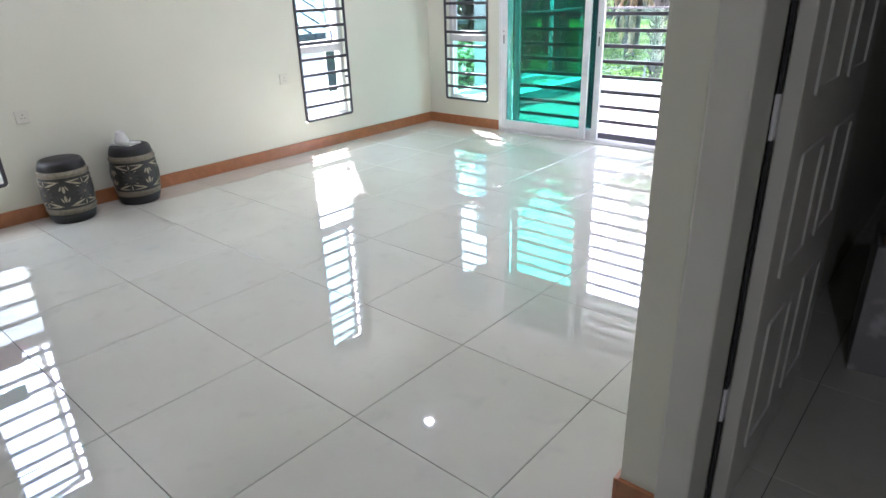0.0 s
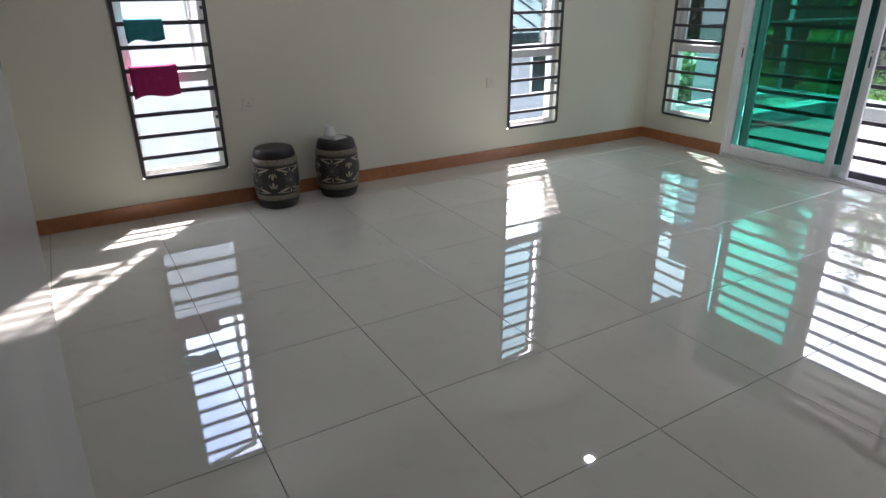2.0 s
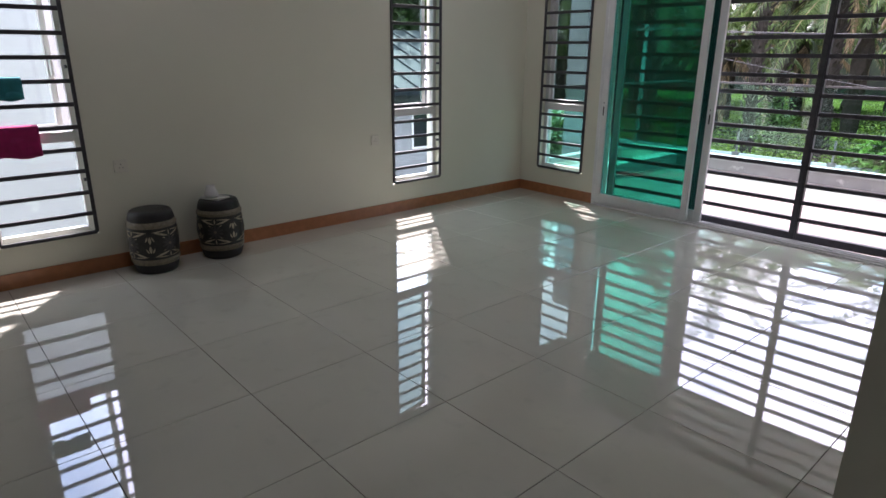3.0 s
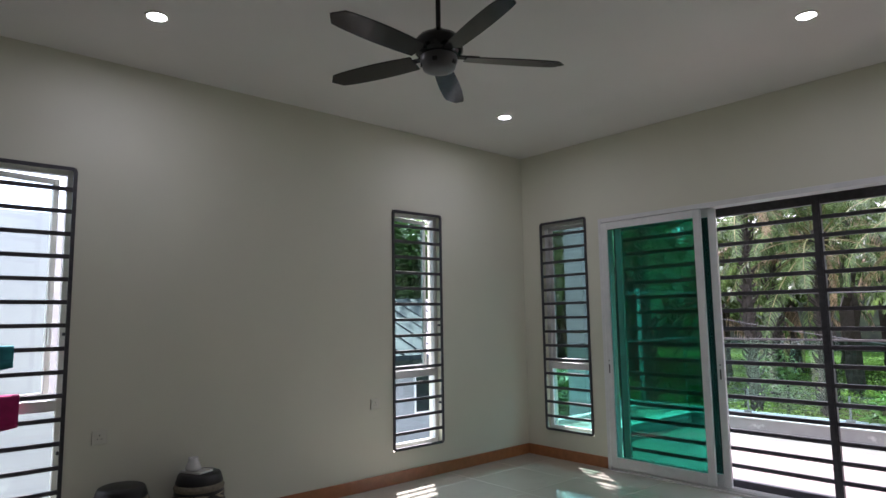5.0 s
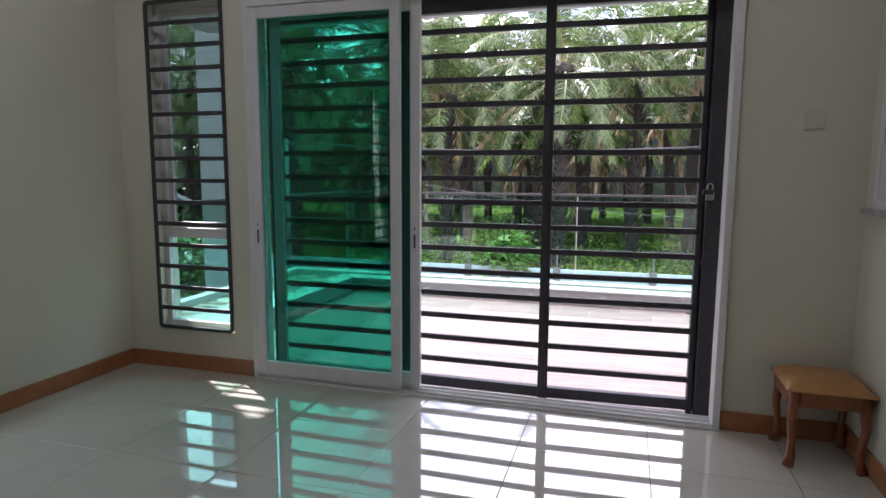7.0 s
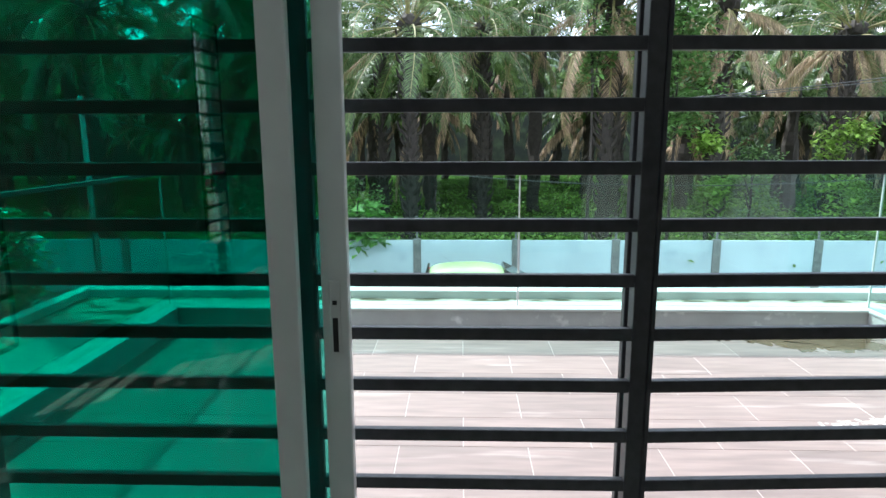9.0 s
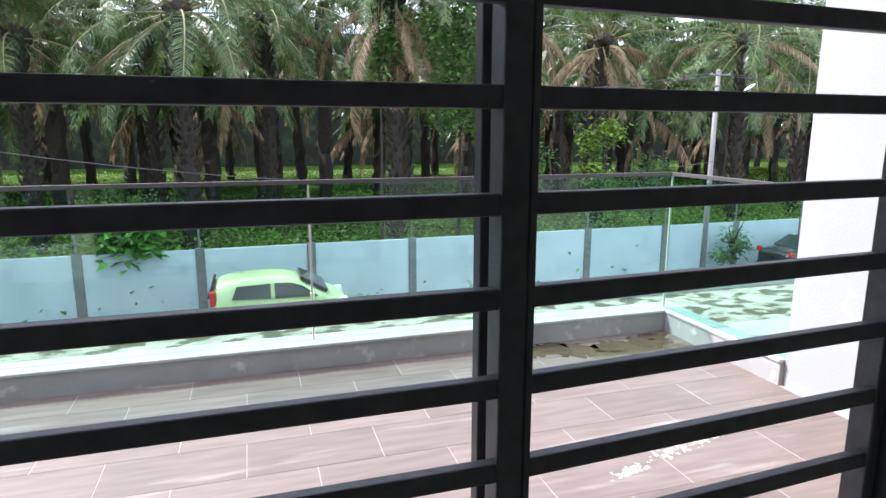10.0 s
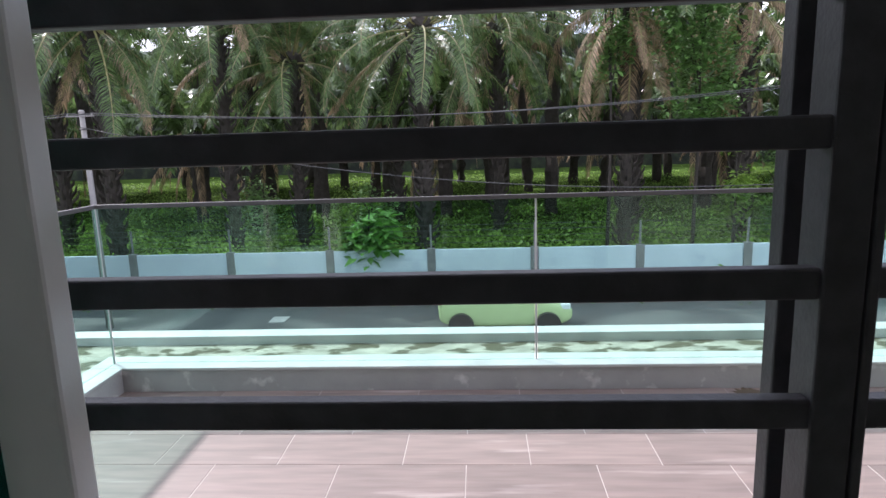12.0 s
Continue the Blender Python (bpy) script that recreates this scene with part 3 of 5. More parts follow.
# ---- things in the room ----
def garden_stool(x, y, rz, label):
    st = thing("garden_stool", label, "stool", "barrel garden stools", (x, y, 0), rz)

    def rad(z):
        return 0.128 + 0.03 * math.sin(math.pi * min(max(z / 0.42, 0), 1)) ** 0.8
    H = 0.42
    part("body", bm_lathe([(rad(z), z) for z in (0.055, 0.08, 0.11, 0.16, 0.21, 0.26, 0.31, 0.34, 0.365)], 40), M_STOOLDARK, st, smooth=True)
    part("base_ring", bm_lathe([(0, 0), (0.125, 0), (0.131, 0.006), (rad(0.03) + 0.002, 0.03), (rad(0.055) + 0.003, 0.056), (rad(0.06), 0.06)], 40), M_BLACKGLAZE, st, "black glazed foot", True)
    part("seat_cap", bm_lathe([(rad(0.36), 0.358), (rad(0.36) + 0.003, 0.362), (0.135, 0.4), (0.128, 0.414), (0.115, H), (0, H + 0.001)], 40), M_BLACKGLAZE, st, "black glazed seat", True)
    for z0, z1 in ((0.065, 0.105), (0.315, 0.355)):
        part("band", bm_lathe([(rad(z0), z0), (rad(z0) + 0.004, z0 + 0.004), (rad((z0 + z1) / 2) + 0.005, (z0 + z1) / 2), (rad(z1) + 0.004, z1 - 0.004), (rad(z1), z1)], 40), M_STOOLBAND, st, "olive-beige studded band", True)
        bm = bmesh.new()
        for k in range(36):
            a = 2 * math.pi * k / 36
            r = rad((z0 + z1) / 2) + 0.005
            bmesh.ops.create_icosphere(bm, subdivisions=1, radius=0.0045, matrix=Matrix.Translation((r * math.cos(a), r * math.sin(a), (z0 + z1) / 2)))
        part("studs", bm, M_STOOLBAND, st)
    bm = bmesh.new()

    def petal(a0, z0, da, dz, width, lift=0.0035):
        n = 6
        left, right = [], []
        ln = math.hypot(da * 0.15, dz)
        for i in range(n + 1):
            s = i / n
            wd = width * math.sin(math.pi * s) ** 0.8 + 0.0004
            for side, lst in ((-1, left), (1, right)):
                a = a0 + da * s - side * wd * dz / ln / 0.15
                z = z0 + dz * s + side * wd * da * 0.15 / ln
                r = rad(z) + lift
                lst.append(bm.verts.new((r * math.cos(a), r * math.sin(a), z)))
        for i in range(n):
            bm.faces.new((left[i], right[i], right[i + 1], left[i + 1]))
    c = 0
    for s in (-1, 1):
        for side in (-1, 1):
            petal(c + side * 0.04, 0.21 + s * 0.052, side * 0.58, s * 0.03, 0.0062)
            petal(c + side * 0.06, 0.21 + s * 0.088, side * 0.62, s * -0.006, 0.0034)
            petal(c + math.pi / 4 + side * 0.17, 0.21 + s * 0.022, side * -0.1, s * 0.034, 0.0046)
            petal(c + side * 0.1, 0.21 + s * 0.035, side * 0.2, s * 0.012, 0.0028)
        petal(c + math.pi / 4, 0.21 + s * 0.006, 0, s * 0.05, 0.0085)
        petal(c, 0.21 + s * 0.055, 0, s * 0.04, 0.0035)
    o = part("flower_relief", bm, M_CREAM, st, "cream floral relief")
    bm = bmesh.new()
    bmesh.ops.create_icosphere(bm, subdivisions=2, radius=0.014, matrix=Matrix.Translation((rad(0.21) - 0.004, 0, 0.21)))
    e = part("flower_boss", bm, M_STOOLBAND, st, smooth=True)
    bm = bmesh.new()
    hub = bm.verts.new((rad(0.21) + 0.007, 0, 0.21))
    rim = []
    for k in range(60):
        t = 2 * math.pi * k / 60
        q = 0.018 + 0.034 * abs(math.sin(5 * t)) ** 0.6
        a, z = q * math.cos(t) / 0.15, 0.21 + q * math.sin(t)
        r = rad(z) + 0.0045
        rim.append(bm.verts.new((r * math.cos(a), r * math.sin(a), z)))
    for k in range(60):
        bm.faces.new((hub, rim[k], rim[(k + 1) % 60]))
    g = part("rosette", bm, M_ROSETTE, st, "dark grey raised rosette")
    for q in (90, 180, 270):
        piece("flower_relief", o.data, st, 0, 0, 0, q)
        piece("flower_boss", e.data, st, 0, 0, 0, q)
        piece("rosette", g.data, st, 0, 0, 0, q)
    return st


M_STOOLDARK = material("dark_stool_glaze", (0.03, 0.03, 0.026), 0.4, vary=0.4, scale=40)
M_STOOLBAND = material("olive_beige_glaze", (0.2, 0.17, 0.115), 0.5, vary=0.25, scale=50)
M_ROSETTE = material("grey_rosette_glaze", (0.065, 0.063, 0.058), 0.45, vary=0.3, scale=40)
M_CREAM = material("cream_glaze", (0.42, 0.37, 0.25), 0.5, vary=0.3, scale=40)
garden_stool(0.185, -3.905, 20, "barrel ceramic stool with black seat and cream flowers")
garden_stool(0.165, -3.435, 55, "barrel ceramic stool with a small vase standing on it")
vase = thing("vase", "small white ceramic vase with a narrow neck", "vase", "", (0.16, -3.475, 0.436))
part("vase_body", bm_lathe([(0, 0), (0.044, 0), (0.048, 0.008), (0.046, 0.024), (0.036, 0.05), (0.029, 0.068), (0.031, 0.08), (0.026, 0.078), (0.024, 0.064), (0.024, 0.056)], 24), M_CERAMIC, vase, smooth=True)
part("mouth", bm_lathe([(0, 0.07), (0.0245, 0.07), (0.0245, 0.067), (0, 0.067)], 24), M_DARK, vase, "dark opening")
tray = thing("saucer", "thin white square saucer under the vase", "saucer", "", (0.165, -3.455, 0.4215), 25)
part("plate", bm_box(-0.085, 0.085, -0.06, 0.06, 0, 0.006, 0.002), M_CERAMIC, tray)
part("rim", bm_move(bm_ring_flat(0.17, 0.12, 0.012, 0.008, 0.006), 0, 0, 0.0062), M_CERAMIC, tray)


def wooden_stool(x, y):
    st = thing("wooden_stool", "small brown wooden stool with tan padded seat", "stool", "", (x, y, 0))
    w, h = 0.335, 0.4
    for a in (0, 90, 180, 270):
        pr = [(-0.012, 0.0), (0.004, 0.05), (0.0, 0.12), (-0.01, 0.2), (-0.002, 0.28), (0.0, 0.36)]
        rr = [0.024, 0.02, 0.016, 0.018, 0.023, 0.026]
        d = Vector((math.cos(radians(a + 45)), math.sin(radians(a + 45)), 0))
        base = d * (w / 2 - 0.03) * 1.414
        part("leg", bm_tube([base - d * o * 1.2 + Vector((0, 0, z)) for o, z in pr], rr, 10), M_WOOD, st, smooth=True)
    for a in (0, 90, 180, 270):
        bm = bm_box(-w / 2 + 0.05, w / 2 - 0.05, -w / 2 + 0.006, -w / 2 + 0.026, 0.285, 0.352, 0.003)
        bmesh.ops.rotate(bm, cent=(0, 0, 0), matrix=Matrix.Rotation(radians(a), 3, "Z"), verts=bm.verts)
        part("apron", bm, M_WOOD, st)
    bm = bmesh.new()
    bmesh.ops.create_grid(bm, x_segments=12, y_segments=12, size=w / 2 + 0.008)
    for v in bm.verts:
        u, q = v.co.x / (w / 2), v.co.y / (w / 2)
        v.co.z = 0.36 + 0.04 * (max(0, 1 - abs(u) ** 5) * max(0, 1 - abs(q) ** 5)) ** 0.6
    ext = bmesh.ops.extrude_face_region(bm, geom=bm.faces[:])
    for v in (g for g in ext["geom"] if isinstance(g, bmesh.types.BMVert)):
        v.co.z = 0.353
    part("cushion", bm, M_CUSHION, st, "tan leather padded seat", True)


wooden_stool(4.08, -0.205)


def wall_socket(x, y, z, rz, pins, label):
    so = thing("wall_socket", label, "socket" if pins else "switch", "wall plates", (x, y, z), rz)
    part("plate", bm_box(-0.043, 0.043, 0, 0.009, -0.043, 0.043, 0.003), M_PLASTIC_WHITE, so)
    if pins:
        for px, pz, w, h in ((0, 0.012, 0.004, 0.009), (-0.011, -0.01, 0.0065, 0.004), (0.011, -0.01, 0.0065, 0.004)):
            part("pin_hole", bm_box(px - w / 2, px + w / 2, 0.0088, 0.0096, pz - h / 2, pz + h / 2), M_DARK, so)
        part("rocker", bm_box(0.02, 0.032, 0.0085, 0.013, 0.012, 0.032, 0.002), M_PLASTIC_WHITE, so)
    else:
        part("cover", bm_box(-0.03, 0.03, 0.0085, 0.011, -0.03, 0.03, 0.001), M_PLASTIC_WHITE, so)


wall_socket(0, -3.995, 0.69, -90, True, "white three-pin wall socket on the plaster")
wall_socket(0, -1.935, 0.686, -90, True, "white three-pin wall socket near the window")
wall_socket(4.02, 0, 1.555, 180, False, "blank white wall plate near the corner")


def downlight(x, y, on=True):
    dl = thing("downlight", "round recessed ceiling downlight, switched on; the hall one is added", "downlight", "ceiling downlights", (x, y, CEIL))
    part("trim_ring", bm_lathe([(0.048, -0.001), (0.05, -0.006), (0.058, -0.007), (0.064, -0.003), (0.064, 0)], 32), M_PLASTIC_WHITE, dl, smooth=True)
    part("diffuser", bm_lathe([(0, -0.002), (0.049, -0.002)], 32), M_LIT, dl, "glowing diffuser")
    la = new("downlight_lamp", bpy.data.lights.new("downlight_lamp", "AREA"))
    la.data.shape, la.data.size, la.data.energy, la.data.color = "DISK", 0.075, LAMP_W, (0.93, 0.96, 1.0)
    la.matrix_basis = pose(x, y, CEIL - 0.008)


LAMP_W = 0.42
# The last one, unseen in the hall, is added to light the doorway.
for dx, dy in ((0.86, -1.18), (3.2, -1.15), (0.83, -3.99), (5.7, -6.7)):
    downlight(dx, dy)


def ceiling_fan(x, y):
    fan = thing("ceiling_fan", "dark glossy five-blade ceiling fan at rest", "ceiling fan", "", (x, y, 0))
    part("canopy", bm_lathe([(0, CEIL), (0.065, CEIL), (0.06, CEIL - 0.05), (0.02, CEIL - 0.075), (0, CEIL - 0.075)], 24), M_FAN, fan, smooth=True)
    part("rod", bm_lathe([(0.0125, 2.72), (0.0125, CEIL - 0.07)], 12), M_FAN, fan, smooth=True)
    part("motor", bm_lathe([(0, 2.77), (0.03, 2.77), (0.05, 2.74), (0.1, 2.73), (0.118, 2.705), (0.118, 2.66), (0.1, 2.64), (0.085, 2.635), (0, 2.635)], 32), M_FAN, fan, smooth=True)
    hub = part("hub_cover", bm_lathe([(0.088, 2.634), (0.09, 2.61), (0.075, 2.57), (0.04, 2.555), (0, 2.552)], 32), M_HUB, fan, "grey vented hub", True)
    for k in range(5):
        bm = bm_box(-0.012, 0.012, 0.074, 0.088, 2.585, 2.605, 0.002)
        bmesh.ops.rotate(bm, cent=(0, 0, 0), matrix=Matrix.Rotation(radians(72 * k), 3, "Z"), verts=bm.verts)
        part("vent", bm, M_DARK, hub)
    for k in range(5):
        bm = bmesh.new()
        cols = []
        for i in range(13):
            s = i / 12
            r = 0.13 + 0.5 * s
            hw = 0.05 + 0.012 * math.sin(math.pi * s) - (0.05 * max(0, (s - 0.88) / 0.12) ** 2.2)
            tw = 0.22 * (1 - 0.3 * s)
            cols.append([(bm.verts.new((r, q * hw, 2.63 + q * hw * tw + 0.003)), bm.verts.new((r, q * hw, 2.63 + q * hw * tw - 0.003))) for q in (-1, -0.33, 0.33, 1)])
        for a, b in zip(cols, cols[1:]):
            for j in range(3):
                bm.faces.new((a[j][0], b[j][0], b[j + 1][0], a[j + 1][0]))
                bm.faces.new((a[j][1], a[j + 1][1], b[j + 1][1], b[j][1]))
            bm.faces.new((a[0][0], a[0][1], b[0][1], b[0][0]))
            bm.faces.new((a[3][0], b[3][0], b[3][1], a[3][1]))
        for e in (cols[0], cols[-1]):
            bm.faces.new([v[0] for v in e] + [v[1] for v in reversed(e)])
        bl = part("blade", bm, M_FAN, fan, smooth=False)
        bl.rotation_euler.z = radians(58 + 72 * k)
        br = part("blade_arm", bm_box(0.08, 0.2, -0.018, 0.018, 2.635, 2.643, 0.002), M_FAN, bl)


M_HUB = material("grey_hub_enamel", (0.12, 0.12, 0.12), 0.3, bump=0)
ceiling_fan(2.2, -3.1)


def draped_cloth(name, y0, y1, top, drop_in, drop_out, mat, label):
    """A cloth folded over a grille slat of the west window."""
    cl = thing(name, label, "cloth", "", (0, (y0 + y1) / 2, top))
    bm = bmesh.new()
    rows = []
    for i in range(17):
        s = i / 16
        path = s * (drop_in + drop_out + 0.05)
        if path < drop_in:
            x, z = 0.019, -(drop_in - path)
        elif path < drop_in + 0.05:
            a = (path - drop_in) / 0.05 * math.pi
            x, z = 0.019 * math.cos(a), 0.016 * math.sin(a)
        else:
            x, z = -0.019, -(path - drop_in - 0.05)
        row = []
        for j in range(15):
            u = j / 14
            sag = 0.012 * math.sin(7 * u + i) + 0.02 * math.sin(2.5 * u)
            y = (y0 - y1) / 2 + (y1 - y0) * u
            w = (0.004 + 0.006 * min(1, abs(z) * 8)) * math.sin(19 * u)
            row.append(bm.verts.new((x + (abs(w) if x > 0 else -abs(w)), y, z + (sag if abs(z) > 0.08 else 0))))
        rows.append(row)
    for a, b in zip(rows, rows[1:]):
        for j in range(14):
            bm.faces.new((a[j], a[j + 1], b[j + 1], b[j]))
    o = part("fabric", bm, mat, cl, smooth=True)
    md = o.modifiers.new("thickness", "SOLIDIFY")
    md.thickness = 0.003


SLAT_W = [W_LOW + (W_HIGH - W_LOW) * (i + 1) / 15 for i in range(14)]
draped_cloth("teal_cloth", -4.68, -4.46, SLAT_W[6] + 0.014, 0.13, 0.1, M_SHIRT, "small teal cloth hung over a grille bar")
draped_cloth("magenta_cloth", -4.7, -4.42, SLAT_W[4] + 0.014, 0.19, 0.15, M_PINK, "magenta towel hung over a window grille bar")

# clear plastic sheet hanging beside the hall
M_SHEET = glass_material("clear_plastic_film", (0.93, 0.93, 0.93), 1.0)
nt = M_SHEET.node_tree
dif = nt.nodes.new("ShaderNodeBsdfTranslucent")
dif.inputs[0].default_value = (0.8, 0.8, 0.8, 1)
mx2 = nt.nodes.new("ShaderNodeMixShader")
mx2.inputs[0].default_value = 0.42
old = nt.nodes["Material Output"].inputs[0].links[0].from_socket
nt.links.new(old, mx2.inputs[1])
nt.links.new(dif.outputs[0], mx2.inputs[2])
nt.links.new(mx2.outputs[0], nt.nodes["Material Output"].inputs[0])
sheet = thing("plastic_sheet", "clear creased plastic dust sheet hanging to the floor", "plastic sheet", "", (3.3, -5.15, 0))
bm = bmesh.new()
rows = []
for i in range(25):
    z = 0.012 + (CEIL - 0.016) * i / 24
    rows.append([bm.verts.new((0.012 * math.sin(31 * s + 2.2 * math.sin(z)) + 0.009 * math.sin(57 * s + z * 1.7) + 0.05 * s, -1.5 * s - (0.03 * (1 - z / CEIL) * math.sin(3 * z)) * (1 - s), z)) for s in (j / 60 for j in range(61))])
for a, b in zip(rows, rows[1:]):
    for j in range(60):
        bm.faces.new((a[j], a[j + 1], b[j + 1], b[j]))
part("film", bm, M_SHEET, sheet, smooth=True)
part("hem_rod", bm_tube([(0.0, 0.0, CEIL - 0.008), (0.05, -1.5, CEIL - 0.008)], 0.006), M_ALU, sheet)

# ---- store room door and what stands in the dark ----
d2 = tagged(new("door_2"), "cream panelled inner door standing open", "door", kind="structure")
bm = bmesh.new()
for b in ((4.335, 4.42, -3.955, -3.79, 0, 2.13), (5.24, 5.325, -3.955, -3.79, 0, 2.13), (4.42, 5.24, -3.955, -3.79, 2.06, 2.13)):
    bm_box(*b, 0.006, bm)
part("door_frame", bm, M_DOORLEAF, d2, "cream painted frame")
leaf = part("door_leaf", bm_box(4.43, 4.468, -3.77, -2.95, 0.01, 2.05, 0.004), M_DOORLEAF, d2, "cream moulded door leaf")
for z0, z1 in ((0.15, 0.55), (0.68, 1.0), (1.13, 1.9)):
    for y0, y1 in ((-3.66, -3.42), (-3.3, -3.06)):
        bm = bm_ring(y1 - y0, z1 - z0, 0.01, 0.02, 0.01)
        bmesh.ops.rotate(bm, cent=(0, 0, 0), matrix=Matrix.Rotation(radians(90), 3, "Z"), verts=bm.verts)
        part("door_moulding", bm_move(bm, 4.474, (y0 + y1) / 2, (z0 + z1) / 2), M_DOORLEAF, leaf)
for z in (0.3, 1.05, 1.8):
    part("hinge", bm_box(4.421, 4.43, -3.79, -3.765, z, z + 0.1, 0.002), M_ALU, leaf)
# Dark strip in the hinge gap, standing in for the shade there.
part("gap_shade", bm_box(4.421, 4.429, -3.784, -3.772, 0.01, 2.05), M_DARK, d2)


def carton(x, y, z, w, d, h, rz, mat, label):
    c = thing("carton", label, "box", "stored boxes", (x, y, z), rz)
    part("carton_body", bm_box(-w / 2, w / 2, -d / 2, d / 2, 0, h, 0.004), mat, c)
    part("packing_tape", bm_box(-0.025, 0.025, -d / 2 - 0.001, d / 2 + 0.001, h, h + 0.0015), M_CREAM, c)
    part("flap_seam", bm_box(-w / 2 + 0.01, w / 2 - 0.01, -0.002, 0.002, h, h + 0.001), M_DARK, c)


carton(4.72, -2.6, 0, 0.3, 0.3, 0.5, 8, M_CURB, "grey stained storage carton in the dark store room")
carton(4.74, -2.6, 0.503, 0.28, 0.28, 0.14, 2, M_CARDBOARD, "brown cardboard box on another carton")
sf = thing("stand_fan", "white pedestal fan standing in the dark store", "stand fan", "", (4.95, -2.75, 0))
part("fan_foot", bm_lathe([(0, 0), (0.17, 0), (0.17, 0.02), (0.03, 0.04), (0, 0.04)], 24), M_CERAMIC, sf, smooth=True)
part("fan_pole", bm_tube([(0, 0, 0.03), (0, 0, 1.0)], 0.014), M_CERAMIC, sf, smooth=True)
part("fan_head", bm_move(bm_lathe([(0, -0.06), (0.05, -0.06), (0.07, 0), (0.05, 0.1), (0, 0.12)], 20), 0, 0, 1.05), M_CERAMIC, sf, smooth=True)
sh = thing("storage_shelf", "dark storage shelf holding boxes", "shelf", "", (5.4, -1.2, 0))
for x in (-0.75, 0.75):
    for y in (-0.2, 0.2):
        part("upright", bm_box(x - 0.02, x + 0.02, y - 0.02, y + 0.02, 0, 1.9, 0.002), M_BLACK, sh)
for z in (0.2, 0.75, 1.3, 1.85):
    part("shelf_board", bm_box(-0.77, 0.77, -0.22, 0.22, z, z + 0.025, 0.003), M_CARDBOARD, sh)
carton(5.0, -1.2, 0.226, 0.4, 0.34, 0.35, 4, M_CARDBOARD, "brown cardboard box on the store shelf")
carton(5.6, -1.2, 0.776, 0.45, 0.34, 0.3, -5, M_CARDBOARD, "brown cardboard box on the store shelf")


# ---- inner window on the partition wall ----
w4 = tagged(new("window_4"), "small white framed inner window with a sill", "window", kind="structure")
bm = bmesh.new()
for b in ((-0.16, -0.12, 1.15, 2.1), (-1.1, -1.06, 1.15, 2.1), (-1.06, -0.16, 2.06, 2.1), (-1.06, -0.16, 1.15, 1.19), (-0.63, -0.59, 1.19, 2.06)):
    bm_box(XR - 0.012, XR - 0.001, b[0], b[1], b[2], b[3], 0.002, bm)
part("window_frame", bm, M_ALU, w4)
for y0, y1 in ((-1.06, -0.63), (-0.59, -0.16)):
    part("pane", bm_box(XR - 0.006, XR - 0.001, y0, y1, 1.19, 2.06), M_CERAMIC, w4, "frosted white pane")
part("window_sill", bm_box(XR - 0.045, XR - 0.001, -1.14, -0.06, 1.125, 1.15, 0.004), M_CURB, w4, "grey stone sill")


# ---- marks on the balcony floor ----
def blot(bm, cx, cy, r, z, rnd, sides=14):
    ring = [bm.verts.new((cx + r * rnd.uniform(0.55, 1.2) * math.cos(a), cy + r * 0.75 * rnd.uniform(0.55, 1.2) * math.sin(a), z)) for a in (2 * math.pi * k / sides for k in range(sides))]
    bm.faces.new(ring)


rnd = random.Random(11)
bm = bmesh.new()
for cx, cy, s in ((4.13, 1.48, 0.8), (4.34, 1.52, 0.6), (3.83, 1.38, 0.4)):
    for k in range(70):
        u = rnd.gauss(0, 0.11 * s)
        blot(bm, cx + u, cy + 0.25 * u + rnd.gauss(0, 0.028 * s), rnd.uniform(0.003, 0.015), BZ + 0.0012 + 0.000004 * k, rnd, 9)
spl = tagged(obj("paint_splash", bm, M_SPLASH), "dried white paint splashes on the balcony tiles", "paint splash", kind="stuff")
bm = bmesh.new()
for k, (cx, cy, r) in enumerate(((4.9, 2.74, 0.17), (4.62, 2.7, 0.2), (4.32, 2.73, 0.19), (4.05, 2.78, 0.16), (4.76, 2.6, 0.17), (4.5, 2.58, 0.14), (4.95, 2.6, 0.14), (4.2, 2.82, 0.13), (3.85, 2.83, 0.1), (4.98, 2.82, 0.1))):
    blot(bm, cx, cy, r, BZ + 0.0008 + 0.0001 * k, rnd, 40)
pud = tagged(obj("puddle", bm, M_PUDDLE), "shallow brown puddle along the balcony curb", "puddle", kind="stuff")


